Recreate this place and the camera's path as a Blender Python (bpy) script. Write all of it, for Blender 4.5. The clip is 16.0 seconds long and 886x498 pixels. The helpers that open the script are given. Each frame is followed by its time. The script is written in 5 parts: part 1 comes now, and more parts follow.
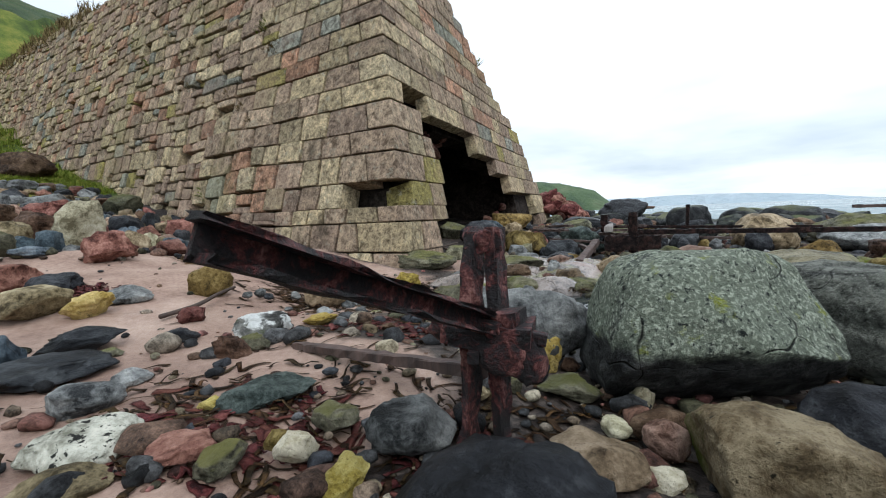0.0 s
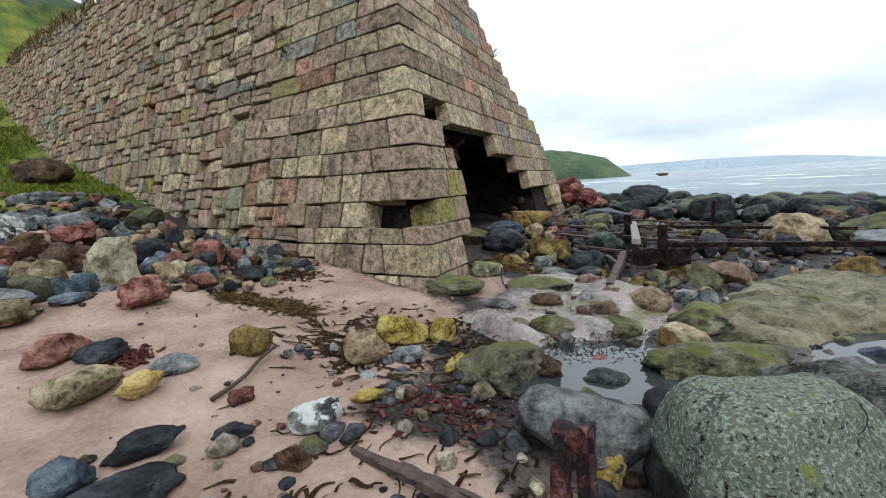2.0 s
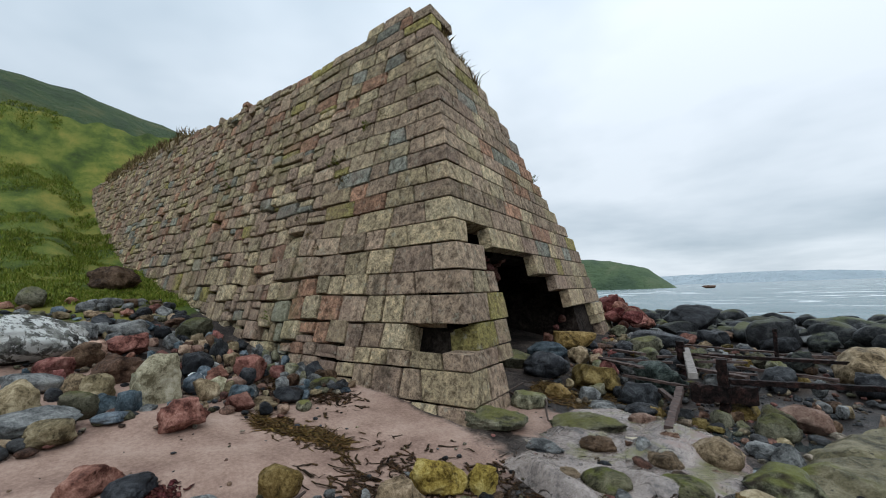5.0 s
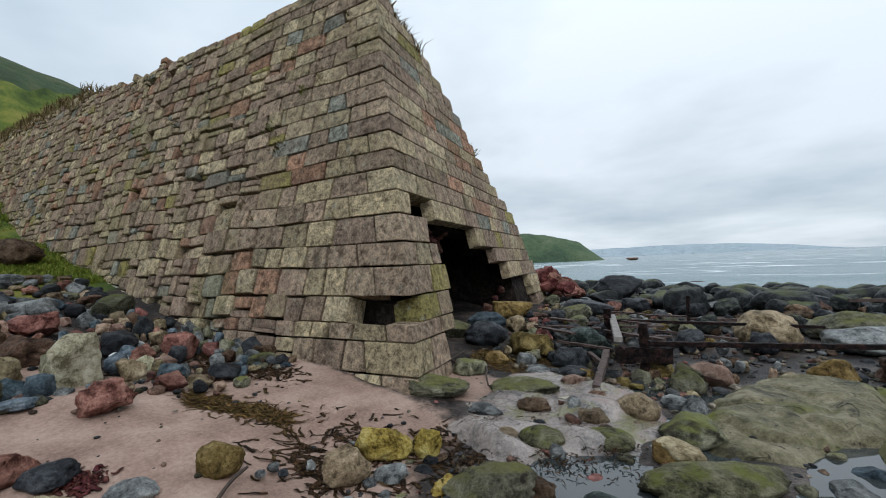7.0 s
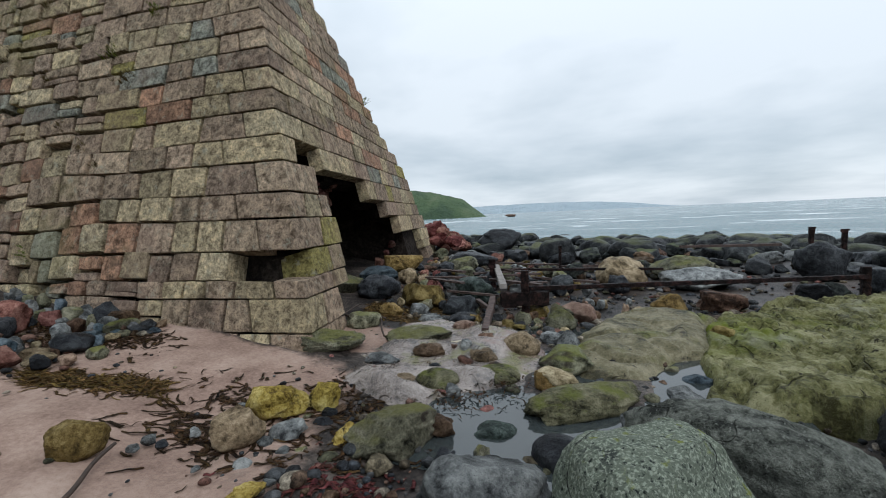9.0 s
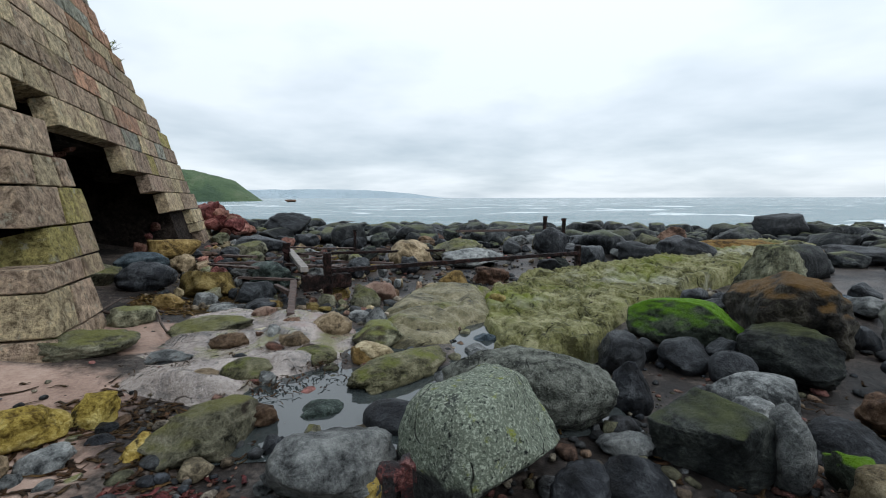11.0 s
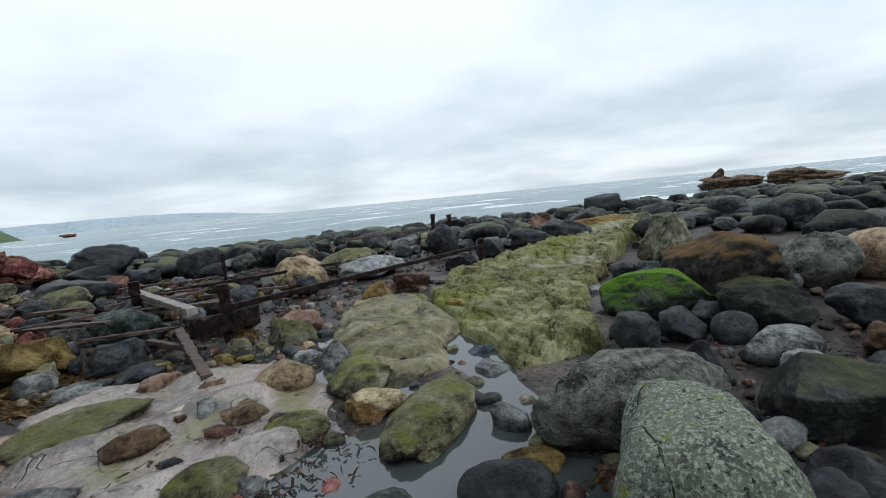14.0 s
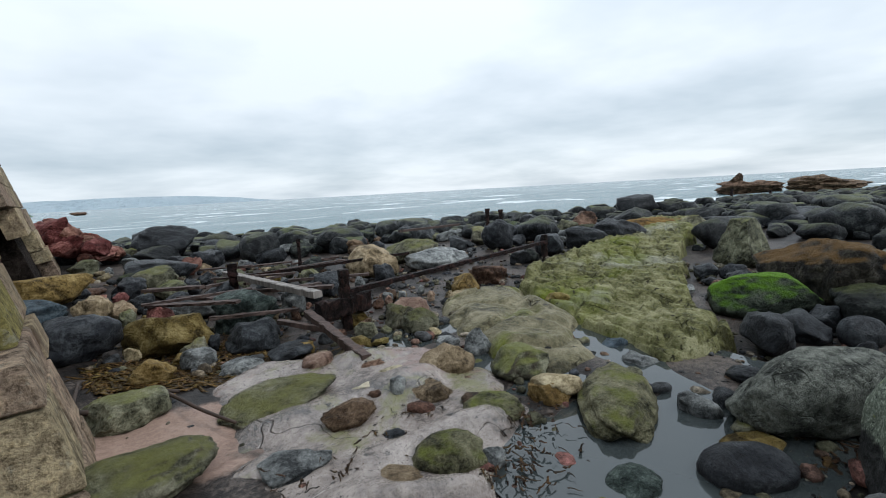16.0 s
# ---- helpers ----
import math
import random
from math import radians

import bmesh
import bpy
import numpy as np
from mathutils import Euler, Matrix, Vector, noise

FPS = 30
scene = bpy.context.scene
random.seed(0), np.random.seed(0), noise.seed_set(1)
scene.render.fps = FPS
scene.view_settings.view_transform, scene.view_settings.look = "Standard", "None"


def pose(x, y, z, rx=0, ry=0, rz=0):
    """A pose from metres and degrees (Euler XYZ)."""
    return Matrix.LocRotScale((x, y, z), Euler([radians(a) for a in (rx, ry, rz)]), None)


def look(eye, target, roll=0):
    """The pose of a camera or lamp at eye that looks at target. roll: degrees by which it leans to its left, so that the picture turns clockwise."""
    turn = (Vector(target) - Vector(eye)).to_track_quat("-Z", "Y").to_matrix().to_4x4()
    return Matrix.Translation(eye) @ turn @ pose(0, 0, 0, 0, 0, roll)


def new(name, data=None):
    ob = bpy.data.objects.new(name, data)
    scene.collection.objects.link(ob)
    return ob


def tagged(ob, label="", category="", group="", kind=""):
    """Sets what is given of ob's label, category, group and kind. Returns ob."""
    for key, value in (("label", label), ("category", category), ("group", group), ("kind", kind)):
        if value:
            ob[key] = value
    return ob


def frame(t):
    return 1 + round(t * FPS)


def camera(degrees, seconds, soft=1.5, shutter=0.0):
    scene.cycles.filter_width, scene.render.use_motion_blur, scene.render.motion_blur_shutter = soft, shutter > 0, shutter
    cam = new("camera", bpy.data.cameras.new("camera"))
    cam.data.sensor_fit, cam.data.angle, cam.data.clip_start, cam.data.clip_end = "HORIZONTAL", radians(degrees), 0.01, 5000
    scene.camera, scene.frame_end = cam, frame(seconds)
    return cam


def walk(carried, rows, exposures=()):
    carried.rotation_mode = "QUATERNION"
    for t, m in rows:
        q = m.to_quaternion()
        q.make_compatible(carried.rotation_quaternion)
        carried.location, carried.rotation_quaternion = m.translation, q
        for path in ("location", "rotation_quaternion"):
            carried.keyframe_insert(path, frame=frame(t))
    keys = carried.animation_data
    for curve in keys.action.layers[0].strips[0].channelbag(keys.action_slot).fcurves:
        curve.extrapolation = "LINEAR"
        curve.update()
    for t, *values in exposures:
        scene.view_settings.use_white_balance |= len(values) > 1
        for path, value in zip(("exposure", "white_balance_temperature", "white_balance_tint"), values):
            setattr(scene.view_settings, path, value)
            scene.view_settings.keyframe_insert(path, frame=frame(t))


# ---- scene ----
cam = camera(91.8, 16.0, soft=1.0)
PATH = [
    (0, (3.871, -4.229, 0.518), (2.654, -2.65, 0.355), -2.2),
    (0.5, (3.809, -4.209, 0.534), (2.591, -2.635, 0.338), -2.2),
    (1, (3.735, -4.193, 0.689), (2.531, -2.636, 0.334), -2.8),
    (1.5, (3.684, -4.229, 0.994), (2.493, -2.667, 0.617), -3.0),
    (2, (3.625, -4.251, 1.232), (2.378, -2.716, 0.937), -3.5),
    (2.5, (3.557, -4.263, 1.376), (2.241, -2.758, 1.361), -2.5),
    (3, (3.548, -4.249, 1.45), (2.172, -2.799, 1.544), -2.4),
    (3.5, (3.536, -4.255, 1.473), (2.154, -2.815, 1.607), -1.9),
    (6, (3.608, -4.274, 1.511), (2.272, -2.802, 1.732), -3.1),
    (6.5, (3.578, -4.272, 1.5), (2.329, -2.717, 1.645), -2.4),
    (7, (3.552, -4.301, 1.484), (2.389, -2.675, 1.551), -2.3),
    (7.5, (3.46, -4.318, 1.448), (2.477, -2.576, 1.422), -2.0),
    (8, (3.444, -4.29, 1.442), (2.623, -2.468, 1.357), -2.1),
    (10.3, (3.369, -4.284, 1.303), (2.916, -2.348, 1.088), -3.6),
    (10.5, (3.269, -4.297, 1.288), (3.032, -2.323, 1.068), -2.3),
    (11, (3.111, -4.392, 1.34), (3.376, -2.424, 1.103), -0.1),
    (11.5, (3.026, -4.209, 1.268), (3.471, -2.273, 1.04), 0.8),
    (12, (2.791, -3.746, 1.267), (3.335, -1.829, 1.086), -1.0),
    (12.5, (2.582, -3.481, 1.266), (3.354, -1.647, 1.063), -5.8),
    (13, (2.31, -3.351, 1.294), (3.344, -1.656, 1.053), -6.3),
    (13.5, (2.177, -3.173, 1.28), (3.188, -1.466, 1.028), -5.6),
    (14, (1.991, -3.077, 1.248), (2.959, -1.343, 1.009), -5.4),
    (14.5, (1.578, -3.052, 1.302), (2.517, -1.305, 1.042), -5.3),
    (15, (1.202, -2.869, 1.296), (1.966, -1.036, 1.054), -4.7),
    (15.5, (0.899, -2.701, 1.396), (1.661, -0.869, 1.151), -3.6),
    (16, (0.657, -2.561, 1.378), (1.606, -0.822, 1.109), -3.1),
]
walk(cam, [(t, look(eye, at, roll)) for t, eye, at, roll in PATH],
     [(0, 0.52, 6000, 8), (1.0, 0.66, 6000, 8), (1.5, 0.73, 6000, 8), (2.0, 0.5, 6000, 8), (2.6, 0.18, 5950, 8), (3.2, 0.0, 5950, 7), (9.5, 0.0, 5950, 7), (11, 0.16, 6000, 7), (16, 0.14, 6000, 7)])

# ---- light ----
SKY = bpy.data.worlds.new("sky")
scene.world = SKY
SKY.use_nodes = True
wn, wl = SKY.node_tree.nodes, SKY.node_tree.links
wn.clear()
w_out = wn.new("ShaderNodeOutputWorld")
w_bg = wn.new("ShaderNodeBackground")
w_sky = wn.new("ShaderNodeTexSky")
w_sky.sky_type, w_sky.sun_disc = "NISHITA", False
w_sky.sun_elevation, w_sky.sun_rotation = radians(48), radians(60)
w_dim = wn.new("ShaderNodeVectorMath")
w_dim.operation = "SCALE"
w_dim.inputs["Scale"].default_value = 0.10
wl.new(w_sky.outputs[0], w_dim.inputs[0])
w_co = wn.new("ShaderNodeTexCoord")
w_sep = wn.new("ShaderNodeSeparateXYZ")
wl.new(w_co.outputs["Generated"], w_sep.inputs[0])
w_up = wn.new("ShaderNodeMath")
w_up.operation = "MAXIMUM"
w_up.inputs[1].default_value = 0.0
wl.new(w_sep.outputs["Z"], w_up.inputs[0])
w_add = wn.new("ShaderNodeMath")
w_add.operation = "ADD"
w_add.inputs[1].default_value = 0.16
wl.new(w_up.outputs[0], w_add.inputs[0])
w_div = wn.new("ShaderNodeVectorMath")
w_div.operation = "DIVIDE"
w_cmb = wn.new("ShaderNodeCombineXYZ")
for k in range(3):
    wl.new(w_add.outputs[0], w_cmb.inputs[k])
wl.new(w_co.outputs["Generated"], w_div.inputs[0])
wl.new(w_cmb.outputs[0], w_div.inputs[1])
w_noise = wn.new("ShaderNodeTexNoise")
w_noise.inputs["Scale"].default_value = 0.55
w_noise.inputs["Detail"].default_value = 5
w_noise.inputs["Roughness"].default_value = 0.52
w_noise.inputs["Distortion"].default_value = 0.1
wl.new(w_div.outputs[0], w_noise.inputs["Vector"])
w_ramp = wn.new("ShaderNodeValToRGB")
w_ramp.color_ramp.elements[0].position = 0.33
w_ramp.color_ramp.elements[0].color = (0.56, 0.62, 0.665, 1)
w_ramp.color_ramp.elements[1].position = 0.60
w_ramp.color_ramp.elements[1].color = (0.92, 0.94, 0.955, 1)
wl.new(w_noise.outputs["Fac"], w_ramp.inputs[0])
w_mix = wn.new("ShaderNodeMix")
w_mix.data_type = "RGBA"
w_mix.inputs[0].default_value = 0.92
wl.new(w_dim.outputs[0], w_mix.inputs[6])
wl.new(w_ramp.outputs[0], w_mix.inputs[7])
wl.new(w_mix.outputs[2], w_bg.inputs["Color"])
w_high = wn.new("ShaderNodeMath")
w_high.operation = "MULTIPLY_ADD"
w_high.inputs[1].default_value, w_high.inputs[2].default_value = 0.85, 0.93
w_square = wn.new("ShaderNodeMath")
w_square.operation = "MULTIPLY"
wl.new(w_up.outputs[0], w_square.inputs[0])
wl.new(w_up.outputs[0], w_square.inputs[1])
wl.new(w_square.outputs[0], w_high.inputs[0])
wl.new(w_high.outputs[0], w_bg.inputs["Strength"])
wl.new(w_bg.outputs[0], w_out.inputs[0])

sun = new("sun", bpy.data.lights.new("sun", "SUN"))
sun.data.energy, sun.data.angle, sun.data.color = 1.0, radians(20), (1.0, 0.96, 0.9)
sun.matrix_world = look((30, -20, 40), (0, 0, 0))


# ---- materials ----
def fresh(name):
    m = bpy.data.materials.new(name)
    m.use_nodes = True
    return m, m.node_tree.nodes, m.node_tree.links, m.node_tree.nodes["Principled BSDF"]


def ramp(n, stops):
    r = n.new("ShaderNodeValToRGB")
    e = r.color_ramp.elements
    while len(e) < len(stops):
        e.new(0.5)
    for k, (p, c) in enumerate(stops):
        e[k].position, e[k].color = p, (*c, 1)
    return r


def tex(n, l, vec, scale, detail=6, rough=0.6, distort=0.0):
    t = n.new("ShaderNodeTexNoise")
    t.inputs["Scale"].default_value, t.inputs["Detail"].default_value = scale, detail
    t.inputs["Roughness"].default_value, t.inputs["Distortion"].default_value = rough, distort
    l.new(vec, t.inputs["Vector"])
    return t.outputs["Fac"]


def math2(n, l, op, a, b, clamp=False):
    m = n.new("ShaderNodeMath")
    m.operation, m.use_clamp = op, clamp
    for k, v in enumerate((a, b)):
        if isinstance(v, (int, float)):
            m.inputs[k].default_value = v
        else:
            l.new(v, m.inputs[k])
    return m.outputs[0]


def step(n, l, v, lo, hi):
    m = n.new("ShaderNodeMapRange")
    m.interpolation_type = "SMOOTHSTEP"
    m.inputs["From Min"].default_value, m.inputs["From Max"].default_value = lo, hi
    l.new(v, m.inputs["Value"])
    return m.outputs["Result"]


def blend(n, l, fac, a, b, kind="MIX"):
    m = n.new("ShaderNodeMix")
    m.data_type, m.blend_type = "RGBA", kind
    for slot, v in ((0, fac), (6, a), (7, b)):
        if isinstance(v, (int, float)):
            m.inputs[slot].default_value = v
        elif isinstance(v, tuple):
            m.inputs[slot].default_value = (*v, 1)
        else:
            l.new(v, m.inputs[slot])
    return m.outputs[2]


def place(n, l, shift=True, island=False):
    """World place, moved on by the object's own random number, so that no two stones share a pattern."""
    g = n.new("ShaderNodeNewGeometry")
    info = n.new("ShaderNodeObjectInfo")
    rnd = g.outputs["Random Per Island"] if island else info.outputs["Random"]
    if not shift:
        return g.outputs["Position"], rnd, g
    v = n.new("ShaderNodeVectorMath")
    v.operation = "ADD"
    s = math2(n, l, "MULTIPLY", rnd, 37.0)
    l.new(g.outputs["Position"], v.inputs[0])
    l.new(s, v.inputs[1])
    return v.outputs[0], rnd, g


def bumped(n, l, b, height, strength, dist=0.02):
    k = n.new("ShaderNodeBump")
    k.inputs["Strength"].default_value, k.inputs["Distance"].default_value = strength, dist
    l.new(height, k.inputs["Height"])
    l.new(k.outputs[0], b.inputs["Normal"])


def stone(name, dark, mid, light, scale=7.0, rough=0.62, bump=0.6, spots=(), cap=None, island=False, vary=0.35, cracks=0.0, tones=(), shine=0.09, above=None):
    """Rock: broad mottling, fine grain, spots as (colour, scale, lo, hi), and a cap of growth on upward faces."""
    m, n, l, b = fresh(name)
    v, rnd, g = place(n, l, True, island)
    broad, fine = tex(n, l, v, scale * 0.4, 5, 0.6, 0.6), tex(n, l, v, scale * 7, 7, 0.75)
    middle = tex(n, l, v, scale * 1.6, 6, 0.68, 0.4)
    mixed = math2(n, l, "ADD", math2(n, l, "ADD", math2(n, l, "MULTIPLY", broad, 0.38), math2(n, l, "MULTIPLY", middle, 0.37)), math2(n, l, "MULTIPLY", fine, 0.25))
    r = ramp(n, [(0.42, tuple(0.5 * c for c in dark)), (0.5, tuple(0.88 * c for c in mid)), (0.59, light)])
    l.new(mixed, r.inputs[0])
    col = r.outputs[0]
    if tones:
        pick = ramp(n, [(k / len(tones), c) for k, c in enumerate(tones)])
        pick.color_ramp.interpolation = "CONSTANT"
        l.new(math2(n, l, "FRACT", math2(n, l, "MULTIPLY", rnd, 7.31), 0.0), pick.inputs[0])
        col = blend(n, l, 1.0, col, pick.outputs[0], "MULTIPLY")
    grit = tex(n, l, v, scale * 26, 3, 0.7)
    col = blend(n, l, step(n, l, grit, 0.56, 0.7), col, tuple(0.45 * c for c in mid))
    limit = 1.0
    if above is not None:
        zz = n.new("ShaderNodeSeparateXYZ")
        l.new(g.outputs["Position"], zz.inputs[0])
        limit = step(n, l, math2(n, l, "ADD", zz.outputs["Z"], math2(n, l, "MULTIPLY", broad, 0.25)), above, above + 0.06)
    for colour, sc, lo, hi in spots:
        spot = step(n, l, tex(n, l, v, sc, 5, 0.65, 0.3), lo, hi)
        col = blend(n, l, spot if limit == 1.0 else math2(n, l, "MULTIPLY", spot, limit), col, colour)
    if cap:
        colour, lo, hi, sc = cap
        up = n.new("ShaderNodeSeparateXYZ")
        l.new(g.outputs["Normal"], up.inputs[0])
        grown = math2(n, l, "ADD", up.outputs["Z"], math2(n, l, "MULTIPLY", tex(n, l, v, sc, 5, 0.6), 1.2))
        tint = blend(n, l, tex(n, l, v, sc * 6, 4, 0.6), tuple(0.55 * c for c in colour), tuple(min(1, 1.35 * c) for c in colour))
        col = blend(n, l, step(n, l, grown, lo, hi), col, tint)
    if cracks:
        vo = n.new("ShaderNodeTexVoronoi")
        vo.feature = "DISTANCE_TO_EDGE"
        vo.inputs["Scale"].default_value = cracks
        vd = n.new("ShaderNodeVectorMath")
        vd.operation = "ADD"
        sc2 = n.new("ShaderNodeVectorMath")
        sc2.operation = "SCALE"
        nz = n.new("ShaderNodeTexNoise")
        nz.inputs["Scale"].default_value = 2.2
        l.new(v, nz.inputs["Vector"])
        l.new(nz.outputs["Color"], sc2.inputs[0])
        sc2.inputs["Scale"].default_value = 0.9
        l.new(v, vd.inputs[0])
        l.new(sc2.outputs[0], vd.inputs[1])
        l.new(vd.outputs[0], vo.inputs["Vector"])
        split = step(n, l, math2(n, l, "ADD", vo.outputs["Distance"], math2(n, l, "MULTIPLY", math2(n, l, "SUBTRACT", broad, 0.42), 0.06)), 0.0, 0.012)
        col = blend(n, l, split, tuple(0.22 * c for c in mid), col)
    hs = n.new("ShaderNodeHueSaturation")
    l.new(math2(n, l, "ADD", math2(n, l, "MULTIPLY", rnd, vary * 2), 1.0 - vary), hs.inputs["Value"])
    rnd2 = math2(n, l, "FRACT", math2(n, l, "MULTIPLY", rnd, 17.3), 0.0)
    l.new(math2(n, l, "ADD", math2(n, l, "MULTIPLY", rnd2, 0.03), 0.485), hs.inputs["Hue"])
    l.new(col, hs.inputs["Color"])
    l.new(hs.outputs[0], b.inputs["Base Color"])
    b.inputs["Specular IOR Level"].default_value = shine
    rr = math2(n, l, "ADD", math2(n, l, "MULTIPLY", broad, 0.35), rough - 0.17)
    l.new(rr, b.inputs["Roughness"])
    h = math2(n, l, "ADD", math2(n, l, "ADD", math2(n, l, "MULTIPLY", fine, 0.8), math2(n, l, "MULTIPLY", middle, 1.3)), math2(n, l, "MULTIPLY", broad, 1.4))
    if cracks:
        h = math2(n, l, "ADD", h, math2(n, l, "MULTIPLY", split, 0.9))
    bumped(n, l, b, h, bump, 0.055)
    return m


M = {
    "dark": stone("dark_rock", (0.005, 0.0055, 0.007), (0.018, 0.020, 0.024), (0.065, 0.069, 0.073), 5, 0.42, 0.7, vary=0.28, shine=0.2),
    "blue": stone("blue_grey_rock", (0.028, 0.04, 0.052), (0.07, 0.095, 0.115), (0.17, 0.2, 0.22), 6, 0.45, 0.6),
    "grey": stone("grey_rock", (0.045, 0.048, 0.05), (0.17, 0.175, 0.172), (0.33, 0.335, 0.32), 6, 0.45, 0.7),
    "tan": stone("tan_rock", (0.09, 0.065, 0.036), (0.25, 0.19, 0.115), (0.42, 0.34, 0.23), 6, 0.6, 0.7),
    "pale": stone("pale_rock", (0.26, 0.22, 0.13), (0.50, 0.45, 0.31), (0.68, 0.63, 0.49), 6, 0.65, 0.7, vary=0.15),
    "brown": stone("brown_rock", (0.035, 0.02, 0.012), (0.115, 0.07, 0.045), (0.24, 0.16, 0.11), 6, 0.55, 0.8),
    "red": stone("red_rock", (0.085, 0.028, 0.022), (0.24, 0.105, 0.083), (0.40, 0.22, 0.175), 7, 0.6, 0.8),
    "pink": stone("pink_rock", (0.16, 0.09, 0.06), (0.33, 0.22, 0.16), (0.48, 0.36, 0.27), 7, 0.55, 0.6),
    "brownbuff": stone("brown_buff_rock", (0.05, 0.034, 0.018), (0.17, 0.12, 0.07), (0.33, 0.26, 0.17), 6, 0.5, 0.8, [((0.09, 0.10, 0.02), 3.0, 0.54, 0.66), ((0.02, 0.016, 0.01), 20, 0.62, 0.68)], vary=0.05),
    "ochre": stone("ochre_rock", (0.065, 0.042, 0.013), (0.22, 0.15, 0.05), (0.40, 0.30, 0.13), 6, 0.55, 0.9),
    "yellow": stone("yellow_rock", (0.16, 0.095, 0.018), (0.44, 0.32, 0.075), (0.64, 0.52, 0.21), 6, 0.5, 0.9, [((0.05, 0.036, 0.014), 8, 0.58, 0.68)], vary=0.15),
    "olive": stone("olive_rock", (0.035, 0.035, 0.022), (0.145, 0.14, 0.092), (0.30, 0.285, 0.20), 6, 0.5, 0.9, [((0.05, 0.04, 0.032), 3, 0.56, 0.68)], cap=((0.15, 0.15, 0.05), 1.25, 1.7, 3.0)),
    "darkolive": stone("dark_olive_rock", (0.007, 0.008, 0.008), (0.024, 0.027, 0.026), (0.075, 0.08, 0.07), 5, 0.45, 0.8, cap=((0.06, 0.07, 0.028), 1.35, 1.75, 2.5)),
    "darkgreen": stone("dark_green_rock", (0.016, 0.024, 0.021), (0.055, 0.072, 0.064), (0.15, 0.18, 0.16), 9, 0.5, 1.0),
    "moss": stone("weed_green_rock", (0.014, 0.018, 0.011), (0.04, 0.048, 0.036), (0.1, 0.11, 0.08), 6, 0.5, 0.8, cap=((0.10, 0.185, 0.010), 0.85, 1.3, 3.0), vary=0.1),
    "mossy": stone("olive_weed_rock", (0.035, 0.035, 0.018), (0.15, 0.145, 0.08), (0.29, 0.275, 0.17), 6, 0.55, 0.9, cap=((0.13, 0.15, 0.03), 1.42, 1.8, 5.0), vary=0.1),
    "white": stone("white_lichen_rock", (0.06, 0.06, 0.055), (0.18, 0.18, 0.165), (0.34, 0.34, 0.31), 8, 0.7, 0.9, [((0.74, 0.75, 0.72), 6, 0.47, 0.55), ((0.12, 0.13, 0.09), 14, 0.58, 0.66)], vary=0.1),
    "spot": stone("speckled_white_rock", (0.30, 0.29, 0.22), (0.5, 0.49, 0.41), (0.66, 0.63, 0.54), 6, 0.6, 0.5, [((0.015, 0.015, 0.013), 30, 0.565, 0.60)], vary=0.1),
    "granite": stone("granite_rock", (0.04, 0.043, 0.036), (0.165, 0.17, 0.145), (0.31, 0.315, 0.27), 9, 0.6, 1.0, [((0.27, 0.275, 0.24), 42, 0.57, 0.66)], cracks=0.9, vary=0.1),
    "lichen": stone("lichen_rock", (0.03, 0.03, 0.031), (0.075, 0.076, 0.074), (0.15, 0.15, 0.14), 9, 0.65, 1.0,
                    [((0.22, 0.25, 0.19), 3, 0.25, 0.4), ((0.075, 0.085, 0.075), 4.0, 0.54, 0.66), ((0.50, 0.54, 0.43), 60, 0.49, 0.60), ((0.03, 0.036, 0.034), 44, 0.55, 0.66), ((0.30, 0.33, 0.05), 9.0, 0.58, 0.70)], cracks=1.1, vary=0.1, above=0.06),
    "crusted": stone("weed_crusted_rock", (0.012, 0.011, 0.010), (0.04, 0.034, 0.028), (0.11, 0.095, 0.075), 6, 0.6, 1.0, cap=((0.13, 0.065, 0.022), 1.1, 1.5, 4.0), vary=0.05),
}
for twin, base in (("redslab", "red"), ("oliveslab", "olive"), ("darkslab", "dark")):
    M[twin] = M[base]


